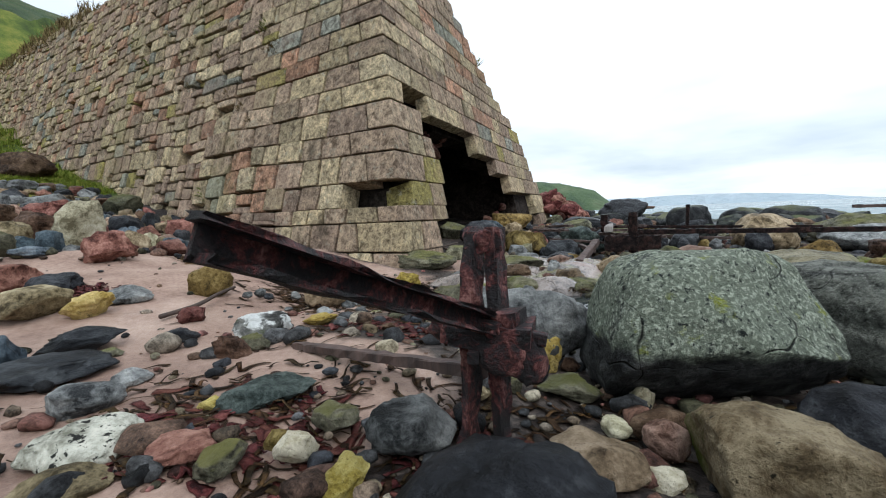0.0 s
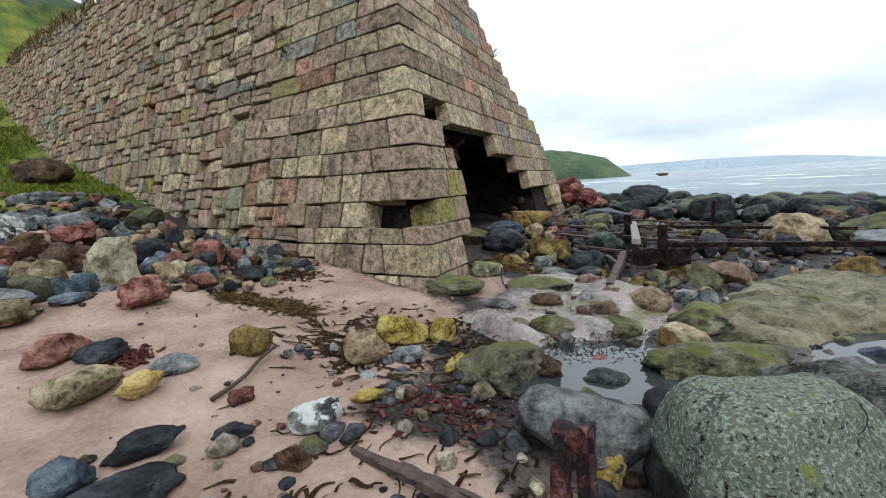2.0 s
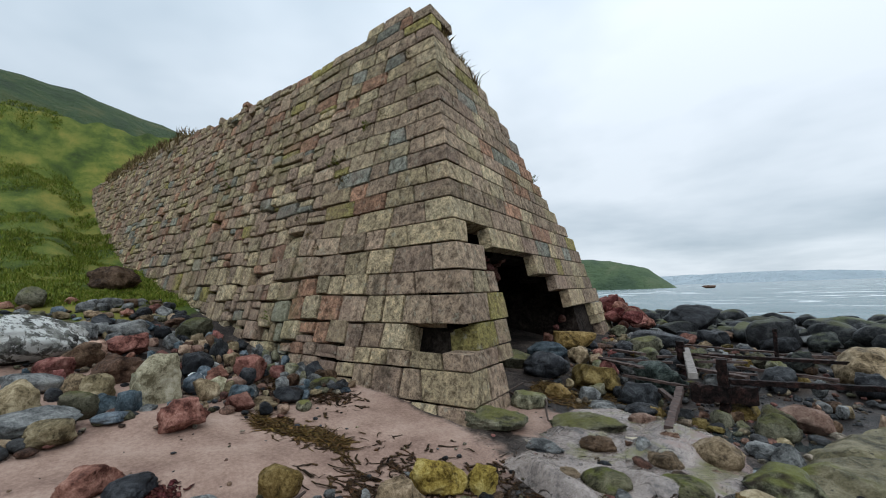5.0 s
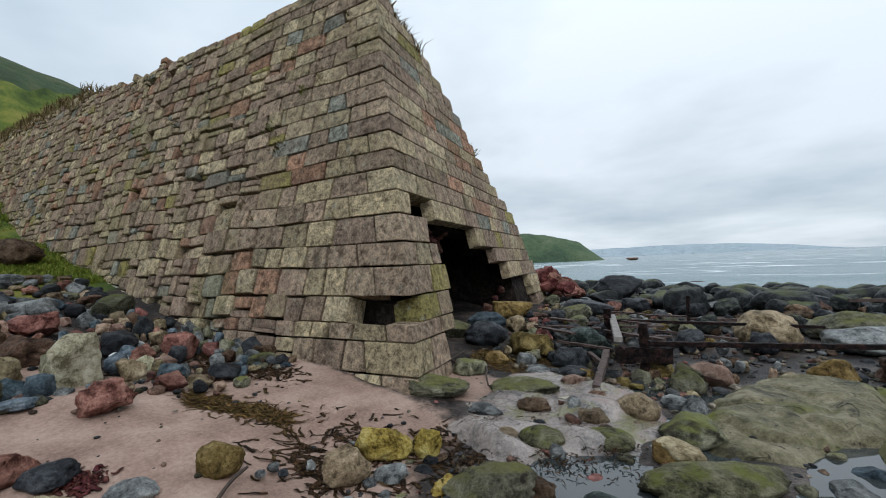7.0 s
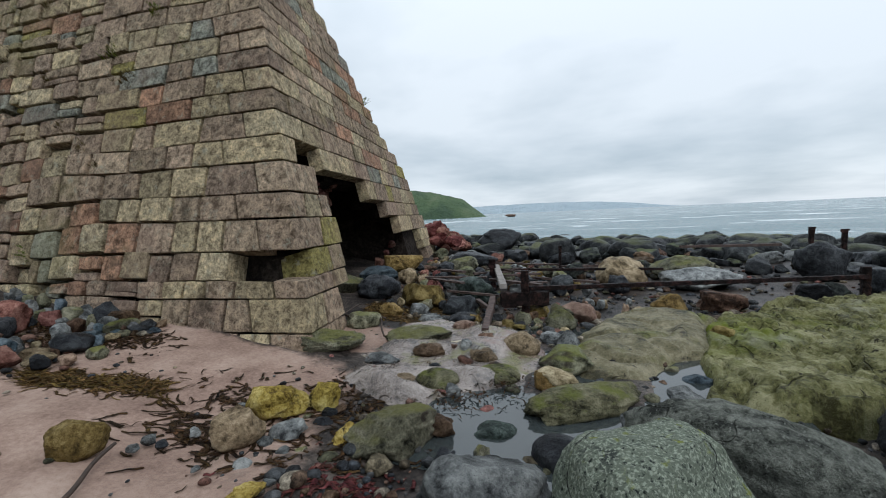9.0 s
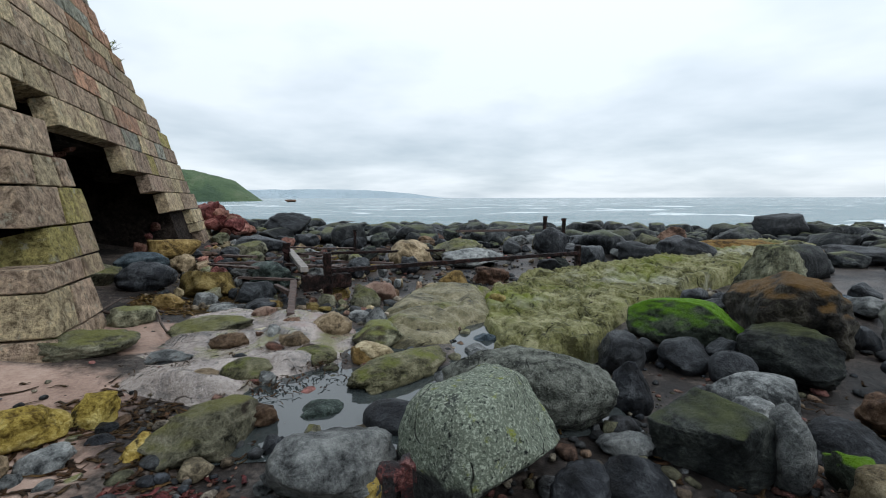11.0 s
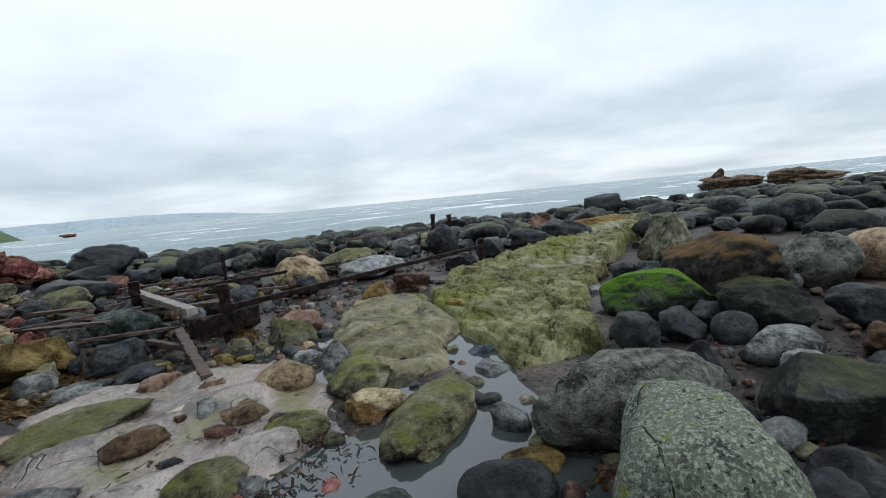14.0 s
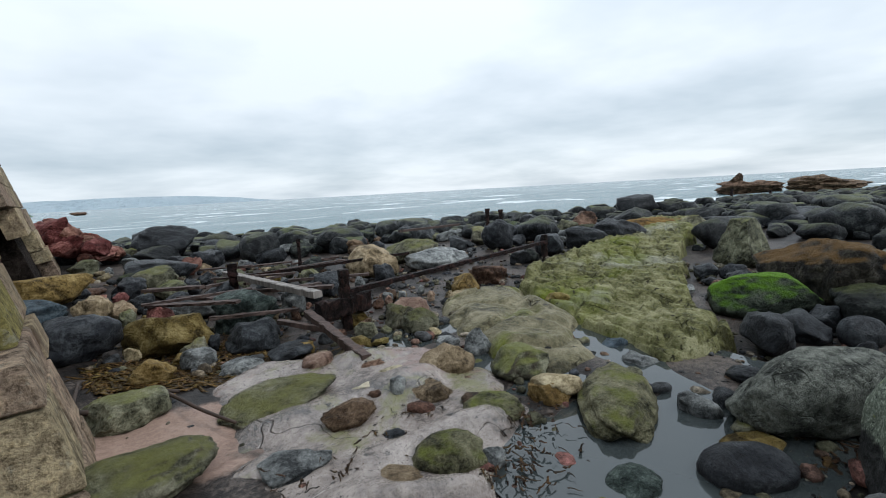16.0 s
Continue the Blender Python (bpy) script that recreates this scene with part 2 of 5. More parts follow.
def masonry(name, island):
    m, n, l, b = fresh(name)
    v, rnd, g = place(n, l, True, island)
    tone = ramp(n, [(0.0, (0.480, 0.370, 0.265)), (0.15, (0.560, 0.455, 0.290)), (0.29, (0.425, 0.318, 0.240)), (0.43, (0.520, 0.425, 0.275)), (0.56, (0.465, 0.350, 0.255)),
                    (0.70, (0.590, 0.490, 0.325)), (0.81, (0.480, 0.285, 0.190)), (0.91, (0.350, 0.350, 0.295)), (0.965, (0.430, 0.370, 0.140))])
    tone.color_ramp.interpolation = "CONSTANT"
    l.new(rnd, tone.inputs[0])
    broad, fine = tex(n, l, v, 8.0, 7, 0.72, 0.5), tex(n, l, v, 30.0, 6, 0.75)
    light = ramp(n, [(0.37, (0.34, 0.32, 0.30)), (0.5, (0.88, 0.88, 0.88)), (0.63, (1.40, 1.38, 1.3))])
    l.new(broad, light.inputs[0])
    col = blend(n, l, 1.0, tone.outputs[0], light.outputs[0], "MULTIPLY")
    each = n.new("ShaderNodeHueSaturation")
    l.new(math2(n, l, "ADD", math2(n, l, "MULTIPLY", math2(n, l, "FRACT", math2(n, l, "MULTIPLY", rnd, 23.7), 0.0), 0.46), 0.66), each.inputs["Value"])
    l.new(col, each.inputs["Color"])
    col = each.outputs[0]
    grain = ramp(n, [(0.36, (0.30, 0.28, 0.26)), (0.50, (1.0, 1.0, 1.0)), (0.62, (1.2, 1.2, 1.2))])
    l.new(fine, grain.inputs[0])
    col = blend(n, l, 0.8, col, grain.outputs[0], "MULTIPLY")
    wide = n.new("ShaderNodeNewGeometry").outputs["Position"]
    col = blend(n, l, math2(n, l, "MULTIPLY", step(n, l, tex(n, l, wide, 0.55, 6, 0.65), 0.52, 0.66), 0.4), col, (0.25, 0.225, 0.10))
    col = blend(n, l, math2(n, l, "MULTIPLY", step(n, l, tex(n, l, v, 7, 6, 0.7), 0.56, 0.68), 0.65), col, (0.42, 0.40, 0.31))
    col = blend(n, l, math2(n, l, "MULTIPLY", step(n, l, tex(n, l, wide, 1.6, 7, 0.72), 0.55, 0.68), 0.65), col, (0.075, 0.06, 0.042))
    col = blend(n, l, math2(n, l, "MULTIPLY", step(n, l, tex(n, l, wide, 0.9, 5, 0.6), 0.50, 0.62), 0.3), col, (0.33, 0.22, 0.17))
    col = blend(n, l, step(n, l, tex(n, l, v, 44, 4, 0.75), 0.63, 0.70), col, (0.05, 0.042, 0.034))
    l.new(col, b.inputs["Base Color"])
    b.inputs["Roughness"].default_value = 0.9
    b.inputs["Specular IOR Level"].default_value = 0.12
    pits = tex(n, l, v, 60, 4, 0.7)
    h = math2(n, l, "ADD", math2(n, l, "MULTIPLY", broad, 2.0), math2(n, l, "ADD", fine, math2(n, l, "MULTIPLY", pits, 0.4)))
    bumped(n, l, b, h, 0.9, 0.045)
    return m


M["block"], M["blocks"] = masonry("sandstone_block", False), masonry("sandstone_rubble", True)
# Core colour set near black: the breach's inner shade is put into it.
M["core"] = stone("shaded_core", (0.010, 0.008, 0.007), (0.026, 0.02, 0.017), (0.055, 0.045, 0.036), 9, 0.9, 1.0)
M["darkred"] = stone("dark_red_rock", (0.035, 0.010, 0.009), (0.12, 0.04, 0.032), (0.26, 0.12, 0.10), 7, 0.65, 0.9)
M["redcore"] = stone("red_core", (0.10, 0.04, 0.03), (0.2, 0.09, 0.075), (0.3, 0.17, 0.14), 9, 0.85, 1.0, island=True)


def rusty():
    m, n, l, b = fresh("rust")
    v, rnd, g = place(n, l)
    a, f = tex(n, l, v, 9, 6, 0.7, 0.6), tex(n, l, v, 70, 5, 0.7)
    r = ramp(n, [(0.43, (0.004, 0.003, 0.004)), (0.49, (0.016, 0.006, 0.007)), (0.545, (0.10, 0.020, 0.018)), (0.61, (0.27, 0.12, 0.10))])
    l.new(math2(n, l, "ADD", math2(n, l, "MULTIPLY", a, 0.7), math2(n, l, "MULTIPLY", f, 0.3)), r.inputs[0])
    l.new(r.outputs[0], b.inputs["Base Color"])
    b.inputs["Roughness"].default_value, b.inputs["Metallic"].default_value = 0.62, 0.15
    bumped(n, l, b, math2(n, l, "ADD", a, f), 1.0, 0.03)
    return m


def timber(name, dark, light, stretch):
    m, n, l, b = fresh(name)
    co = n.new("ShaderNodeTexCoord")
    mp = n.new("ShaderNodeMapping")
    mp.inputs["Scale"].default_value = stretch
    l.new(co.outputs["Object"], mp.inputs[0])
    a, f = tex(n, l, mp.outputs[0], 14, 6, 0.7), tex(n, l, co.outputs["Object"], 8, 5, 0.6)
    r = ramp(n, [(0.35, dark), (0.65, light)])
    l.new(math2(n, l, "ADD", math2(n, l, "MULTIPLY", a, 0.7), math2(n, l, "MULTIPLY", f, 0.3)), r.inputs[0])
    l.new(r.outputs[0], b.inputs["Base Color"])
    b.inputs["Roughness"].default_value = 0.75
    bumped(n, l, b, a, 0.9, 0.01)
    return m


M["rust"] = rusty()
M["iron"] = stone("dark_iron", (0.008, 0.006, 0.006), (0.022, 0.015, 0.014), (0.07, 0.035, 0.028), 12, 0.55, 0.9, vary=0.2)
M["bleached"] = timber("bleached_timber", (0.09, 0.075, 0.065), (0.32, 0.29, 0.265), (1, 1, 0.06))
M["drift"] = timber("dark_driftwood", (0.02, 0.013, 0.011), (0.10, 0.062, 0.05), (1, 1, 0.06))
M["stick"] = timber("weed_stalk", (0.018, 0.011, 0.008), (0.06, 0.036, 0.024), (1, 1, 0.2))


def beach():
    """Sand, wet shingle and grass, told apart by the sheet's own masks and broken up by noise."""
    m, n, l, b = fresh("beach")
    v, _, g = place(n, l, False)
    at = n.new("ShaderNodeVertexColor")
    at.layer_name = "cover"
    sep = n.new("ShaderNodeSeparateColor")
    l.new(at.outputs["Color"], sep.inputs[0])
    edge = math2(n, l, "MULTIPLY", math2(n, l, "SUBTRACT", tex(n, l, v, 2.2, 6, 0.65), 0.5), 1.1)
    n1, n2, n3 = tex(n, l, v, 1.3, 5, 0.6), tex(n, l, v, 26, 6, 0.75), tex(n, l, v, 140, 3, 0.7)
    sand = ramp(n, [(0.36, (0.16, 0.10, 0.078)), (0.5, (0.30, 0.205, 0.16)), (0.64, (0.42, 0.31, 0.25))])
    l.new(math2(n, l, "ADD", math2(n, l, "MULTIPLY", n1, 0.6), math2(n, l, "MULTIPLY", n2, 0.4)), sand.inputs[0])
    # Wet shingle, its tones lowered further to put in the shade between boulders.
    wet = ramp(n, [(0.40, (0.004, 0.0035, 0.003)), (0.5, (0.024, 0.019, 0.017)), (0.60, (0.11, 0.088, 0.074))])
    l.new(math2(n, l, "ADD", math2(n, l, "MULTIPLY", n1, 0.5), math2(n, l, "MULTIPLY", n2, 0.5)), wet.inputs[0])
    turf = ramp(n, [(0.40, (0.018, 0.034, 0.005)), (0.5, (0.075, 0.105, 0.013)), (0.60, (0.19, 0.17, 0.035))])
    l.new(math2(n, l, "ADD", math2(n, l, "MULTIPLY", tex(n, l, v, 0.5, 6, 0.65), 0.6), math2(n, l, "MULTIPLY", n2, 0.4)), turf.inputs[0])
    col = blend(n, l, step(n, l, math2(n, l, "ADD", sep.outputs[0], edge), 0.35, 0.65), wet.outputs[0], sand.outputs[0])
    col = blend(n, l, math2(n, l, "MULTIPLY", step(n, l, n3, 0.6, 0.72), 0.6), col, (0.05, 0.042, 0.04))
    col = blend(n, l, step(n, l, math2(n, l, "ADD", sep.outputs[1], edge), 0.4, 0.6), col, turf.outputs[0])
    l.new(col, b.inputs["Base Color"])
    b.inputs["Specular IOR Level"].default_value = 0.2
    damp = step(n, l, math2(n, l, "ADD", sep.outputs[2], edge), 0.3, 0.8)
    l.new(math2(n, l, "SUBTRACT", 0.86, math2(n, l, "MULTIPLY", damp, 0.45)), b.inputs["Roughness"])
    bumped(n, l, b, math2(n, l, "ADD", n2, math2(n, l, "MULTIPLY", n3, 0.5)), 0.5, 0.02)
    return m


def watery(name, colour, rough, scale, bump, foam=False, shine=0.5, ior=1.33):
    m, n, l, b = fresh(name)
    v, _, g = place(n, l, False)
    mp = n.new("ShaderNodeMapping")
    mp.inputs["Rotation"].default_value = (0, 0, 0.25)
    mp.inputs["Scale"].default_value = (0.45, 1.0, 1.0)
    l.new(v, mp.inputs[0])
    a = tex(n, l, mp.outputs[0], scale, 5, 0.6, 0.4)
    col = blend(n, l, 0.0, colour, colour)
    if foam:
        c = tex(n, l, mp.outputs[0], 0.11, 8, 0.68, 0.5)
        col = blend(n, l, step(n, l, c, 0.55, 0.63), colour, (0.75, 0.79, 0.8))
    l.new(col, b.inputs["Base Color"])
    b.inputs["Roughness"].default_value, b.inputs["IOR"].default_value = rough, ior
    b.inputs["Specular IOR Level"].default_value = shine
    bumped(n, l, b, a, bump, 0.3 if foam else 0.01)
    return m


def scenery(name, a, b2, c, scale):
    m, n, l, b = fresh(name)
    v, _, g = place(n, l, False)
    r = ramp(n, [(0.34, a), (0.5, b2), (0.66, c)])
    l.new(tex(n, l, v, scale, 8, 0.68, 0.4), r.inputs[0])
    l.new(r.outputs[0], b.inputs["Base Color"])
    b.inputs["Roughness"].default_value = 0.95
    bumped(n, l, b, tex(n, l, v, scale * 3, 6, 0.7), 1.0, 0.25 / scale)
    return m


M["beach"] = beach()
M["sea"] = watery("sea_water", (0.13, 0.19, 0.205), 0.25, 1.3, 1.0, True)
M["pool"] = watery("pool_water", (0.036, 0.042, 0.042), 0.02, 5, 0.03, shine=1.0, ior=1.45)
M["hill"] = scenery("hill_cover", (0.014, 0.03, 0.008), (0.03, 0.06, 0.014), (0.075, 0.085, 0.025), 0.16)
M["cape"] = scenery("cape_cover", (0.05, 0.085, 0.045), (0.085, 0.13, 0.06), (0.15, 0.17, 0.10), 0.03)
# Haze over the far coast is mixed into its pale blue colour.
M["far"] = scenery("far_land_haze", (0.36, 0.44, 0.50), (0.40, 0.48, 0.53), (0.44, 0.51, 0.56), 0.002)
M["weed"] = stone("seaweed", (0.012, 0.007, 0.004), (0.035, 0.02, 0.01), (0.09, 0.05, 0.02), 14, 0.38, 0.5, island=True, vary=0.5)
M["kelp"] = stone("brown_kelp", (0.025, 0.014, 0.005), (0.085, 0.05, 0.016), (0.19, 0.12, 0.04), 14, 0.38, 0.5, island=True, vary=0.5)
M["redweed"] = stone("red_seaweed", (0.03, 0.008, 0.008), (0.09, 0.025, 0.022), (0.16, 0.06, 0.05), 14, 0.4, 0.5, island=True, vary=0.4)
STONE_TONES = ((0.5, 0.55, 0.6), (1.5, 1.25, 0.9), (0.25, 0.27, 0.3), (1.6, 0.85, 0.7), (0.8, 0.85, 0.9), (0.9, 0.9, 0.6), (0.35, 0.4, 0.48), (1.2, 0.8, 0.6), (2.2, 2.0, 1.6))
M["pebble"] = stone("pebbles", (0.03, 0.028, 0.027), (0.085, 0.08, 0.076), (0.18, 0.172, 0.165), 16, 0.5, 0.5, island=True, vary=0.4, tones=STONE_TONES)
M["shore"] = stone("shore_boulders", (0.007, 0.008, 0.009), (0.024, 0.026, 0.028), (0.085, 0.088, 0.085), 4, 0.45, 0.6, island=True, vary=0.5, cap=((0.07, 0.075, 0.035), 1.35, 1.7, 1.2))
M["ledge"] = stone("ledge_rock", (0.085, 0.078, 0.030), (0.21, 0.20, 0.085), (0.36, 0.335, 0.19), 3.4, 0.6, 1.0,
                   [((0.37, 0.36, 0.28), 0.7, 0.55, 0.72), ((0.155, 0.175, 0.022), 0.55, 0.50, 0.72), ((0.05, 0.046, 0.024), 4.5, 0.57, 0.70), ((0.03, 0.026, 0.016), 14, 0.60, 0.68)], vary=0.05, cracks=0.9)
M["mound"] = stone("outcrop_rock", (0.085, 0.076, 0.038), (0.20, 0.18, 0.10), (0.33, 0.295, 0.19), 3.4, 0.5, 1.0, [((0.14, 0.16, 0.02), 0.8, 0.50, 0.66), ((0.05, 0.042, 0.028), 3.5, 0.62, 0.74), ((0.03, 0.026, 0.018), 14, 0.62, 0.7)], vary=0.05, shine=0.2, cracks=0.6)
M["orange"] = stone("orange_weed_rock", (0.08, 0.045, 0.012), (0.17, 0.095, 0.025), (0.27, 0.17, 0.05), 5, 0.7, 1.0, vary=0.05)
M["slab"] = stone("wet_slab", (0.14, 0.118, 0.102), (0.26, 0.215, 0.185), (0.36, 0.31, 0.27), 2.6, 0.2, 0.6, [((0.17, 0.165, 0.07), 1.2, 0.52, 0.64), ((0.22, 0.15, 0.12), 0.9, 0.55, 0.63), ((0.02, 0.018, 0.016), 3.5, 0.62, 0.7), ((0.05, 0.042, 0.036), 16, 0.6, 0.68)], vary=0.05, shine=1.0, cracks=0.8)
M["grass"] = stone("grass_blades", (0.05, 0.09, 0.010), (0.14, 0.19, 0.022), (0.29, 0.27, 0.065), 3, 0.7, 0.2, island=True, vary=0.35)
M["dry"] = stone("dry_grass", (0.07, 0.05, 0.02), (0.16, 0.115, 0.05), (0.27, 0.215, 0.11), 3, 0.8, 0.2, island=True, vary=0.3)


# ---- shape helpers ----
def smooth(a, b, x):
    t = min(1.0, max(0.0, (x - a) / (b - a)))
    return t * t * (3 - 2 * t)


def ground_z(x, y):
    d = min(33.0, max(0.0, -x))
    z = -0.30 + 0.16 * smooth(1.5, -0.8, x) + 0.12 * smooth(-1.5, -2.8, y) * smooth(3.6, 2.4, x)
    z += (0.10 * d + 0.006 * d * d + 0.05 * max(0.0, d - 24) ** 2) * (1 - smooth(6, 22, y))
    s = 0.25 * x + 0.97 * y - 12
    if s > 0:
        z -= 0.05 * min(s, 16) + 0.012 * max(0.0, min(s, 200) - 16)
    if 1.5 < x < 5.5 and -2.5 < y < 2.5:
        z -= 0.13 * math.exp(-((x - 2.95) / 0.8) ** 2 - ((y + 0.95) / 0.42) ** 2)
        z -= 0.10 * math.exp(-((x - 4.05 - 0.32 * y) / 0.2) ** 2 - ((y - 0.3) / 0.9) ** 2)
        z -= 0.07 * math.exp(-((x - 2.98) / 0.25) ** 2 - ((y - 0.85) / 0.22) ** 2)
    if 6 < x < 10 and -3 < y < -0.5:
        z -= 0.12 * math.exp(-((x - 8.1) / 0.8) ** 2 - ((y + 1.75) / 0.3) ** 2)
    return z


def dig(x, y):
    """How far the gaps between boulders go down below the beach's general lie."""
    m = max(smooth(4.7, 5.3, x) * (1 - smooth(0.0, 1.0, y)), smooth(2.0, 3.0, y) * smooth(0.0, 0.6, x + 0.233 * y), smooth(-2.3, -3.0, x) * smooth(-7.5, -6.5, x))
    return 0.10 * m * smooth(11.5, 9.0, math.hypot(x - 3, y + 3))


def raw(name, verts, faces, material, flat=False):
    me = bpy.data.meshes.new(name)
    me.from_pydata([tuple(v) for v in verts], [], faces)
    me.materials.append(material)
    if not flat:
        me.polygons.foreach_set("use_smooth", [True] * len(me.polygons))
    me.update()
    return me


def part(name, me, parent, label=""):
    ob = new(name, me)
    ob.parent = parent
    if label:
        ob["label"] = label
    return ob


def sphere(level):
    bm = bmesh.new()
    bmesh.ops.create_icosphere(bm, subdivisions=level, radius=1.0)
    bm.verts.ensure_lookup_table()
    v = np.array([x.co[:] for x in bm.verts])
    f = [[a.index for a in p.verts] for p in bm.faces]
    bm.free()
    return v, f


BALL = {k: sphere(k) for k in (1, 2, 3, 4, 5)}


def rock_verts(level, seed, square=2.6, rough=0.12, cuts=4, flat=0.0):
    """A stone about 1 across: a squared ball, planed by a few cuts and worn by noise; its foot lies at z = 0."""
    rng = random.Random(seed)
    v = BALL[level][0].copy()
    p = np.abs(v) ** square
    v = v / (p.sum(1, keepdims=True) ** (1 / square))
    for _ in range(cuts):
        a = Vector((rng.gauss(0, 1), rng.gauss(0, 1), rng.gauss(0.3, 0.7))).normalized()
        h = rng.uniform(0.62, 0.93)
        over = np.maximum(0, v @ np.array(a) - h)
        v = v - over[:, None] * np.array(a) * 0.95
    o = Vector((rng.uniform(-90, 90), rng.uniform(-90, 90), rng.uniform(-90, 90)))
    for k in range(len(v)):
        c = Vector(v[k])
        d = rough * (noise.noise(c * 1.1 + o) + 0.55 * noise.noise(c * 2.6 + o) + 0.36 * noise.noise(c * 6 + o) + 0.16 * noise.noise(c * 14 + o) - 0.5 * max(0.0, 0.3 - abs(noise.noise(c * 1.7 - o))))
        v[k] = v[k] * (1 + d)
    lo, hi = v.min(0), v.max(0)
    v = (v - (lo + hi) / 2) / (hi - lo)
    v[:, 2] += 0.5
    return v


STYLE = {"round": (2.35, 0.17, 8), "block": (3.4, 0.15, 12), "broken": (3.1, 0.25, 14), "slabby": (2.8, 0.23, 10)}
KIND_STYLE = {"dark": "round", "blue": "round", "grey": "round", "tan": "round", "pink": "round", "olive": "round", "white": "round", "spot": "round", "granite": "slabby",
              "pale": "block", "red": "broken", "brown": "slabby", "ochre": "block", "yellow": "broken", "darkolive": "slabby", "darkgreen": "slabby", "moss": "slabby",
              "redslab": "slabby", "oliveslab": "slabby", "darkslab": "slabby", "mossy": "slabby", "darkred": "broken", "crusted": "slabby"}
SHAPES = {}
for style, (sq, rg, ct) in STYLE.items():
    SHAPES[style] = [raw(style + "_stone", rock_verts(4, 11 * k + len(style), sq, rg, ct), BALL[4][1], M["grey"]) for k in range(8)]
count = [0]


PLACED = []


def rock(kind, x, y, w, d, h, turn, label, lift=0.0, tip=(0, 0), style=""):
    """A boulder resting a little sunk in the ground, or lifted onto others."""
    count[0] += 1
    PLACED.append((x, y, (w + d) / 4))
    k = count[0]
    name = "boulder" if max(w, d) > 0.45 else "stone" if max(w, d) > 0.24 else "cobble"
    big = max(w, d) > 0.4 and abs(x) + abs(y) < 14 and k < 150
    style = style or KIND_STYLE[kind]
    if big:
        sq, rg, ct = STYLE[style]
        me = raw("boulder", rock_verts(4, 500 + k, sq, rg, ct), BALL[4][1], M[kind])
    else:
        me = SHAPES[style][k % 8]
    ob = new(name, me)
    ob.material_slots[0].link = "OBJECT"
    ob.material_slots[0].material = M[kind]
    sink = 0.14 * h + (dig(x, y) if lift == 0 else 0.0)
    ob.matrix_world = Matrix.Translation((x, y, ground_z(x, y) - sink + lift)) @ Euler((radians(tip[0]), radians(tip[1]), radians(turn + (k * 37 % 30 - 15)))).to_matrix().to_4x4() @ Matrix.Diagonal((w, d, h + sink, 1))
    return tagged(ob, label, name, "beach stones")


def tube(points, radius, sides=7, taper=1.0, flatten=1.0):
    """Vertices and faces of a bent round bar."""
    verts, faces = [], []
    pts = [Vector(p) for p in points]
    for k, p in enumerate(pts):
        t = (pts[min(k + 1, len(pts) - 1)] - pts[max(k - 1, 0)]).normalized()
        a = t.cross(Vector((0, 0, 1)))
        a = a.normalized() if a.length > 0.05 else Vector((1, 0, 0))
        b = a.cross(t)
        r = radius * (1 + (taper - 1) * k / max(1, len(pts) - 1))
        for j in range(sides):
            q = 2 * math.pi * j / sides
            verts.append(p + a * r * math.cos(q) + b * r * flatten * math.sin(q))
    for k in range(len(pts) - 1):
        for j in range(sides):
            faces.append((k * sides + j, k * sides + (j + 1) % sides, (k + 1) * sides + (j + 1) % sides, (k + 1) * sides + j))
    faces.append(tuple(range(sides))[::-1])
    faces.append(tuple((len(pts) - 1) * sides + j for j in range(sides)))
    return verts, faces


def bar(name, a, b, wide, tall, material, parent, label="", bite=0.0, seed=1, up=(0, 0, 1)):
    """A worn rectangular bar between two places, chamfered, its edges eaten by bite."""
    rng = random.Random(seed)
    a, b = Vector(a), Vector(b)
    t = (b - a).normalized()
    s = t.cross(Vector(up)).normalized()
    u = s.cross(t)
    n = max(3, int((b - a).length / 0.06))
    prof = [(-1, -0.8), (-0.8, -1), (0.8, -1), (1, -0.8), (1, 0.8), (0.8, 1), (-0.8, 1), (-1, 0.8)]
    verts, faces = [], []
    for k in range(n + 1):
        c = a + (b - a) * k / n
        for px, pz in prof:
            e = 1 + bite * rng.uniform(-1, 0.6)
            verts.append(c + s * px * wide / 2 * e + u * pz * tall / 2 * e)
    for k in range(n):
        for j in range(8):
            faces.append((k * 8 + j, k * 8 + (j + 1) % 8, (k + 1) * 8 + (j + 1) % 8, (k + 1) * 8 + j))
    faces.append(tuple(range(8))[::-1])
    faces.append(tuple(n * 8 + j for j in range(8)))
    return part(name, raw(name, verts, faces, material, True), parent, label)


def empty(name, where, label, category, group=""):
    ob = new(name)
    ob.location = where
    return tagged(ob, label, category, group)


def bars_of(thing, *specs):
    """Bars in world places, hung under a thing that stands elsewhere."""
    for name, a, b, wide, tall, material, label, bite, seed in specs:
        o = Vector(thing.location)
        bar(name, Vector(a) - o, Vector(b) - o, wide, tall, material, thing, label, bite, seed, (0, 0, 1) if abs((Vector(b) - Vector(a)).normalized().z) < 0.9 else (0, 1, 0))


# ---- ground and water ----
def graded(lo, hi, fine, reach):
    mid = list(np.arange(lo, hi, fine))
    left, right, s = [], [], fine
    a, b = lo, mid[-1]
    while b < reach:
        s *= 1.13
        a, b = a - s, b + s
        left.append(a)
        right.append(b)
    return left[::-1] + mid + right


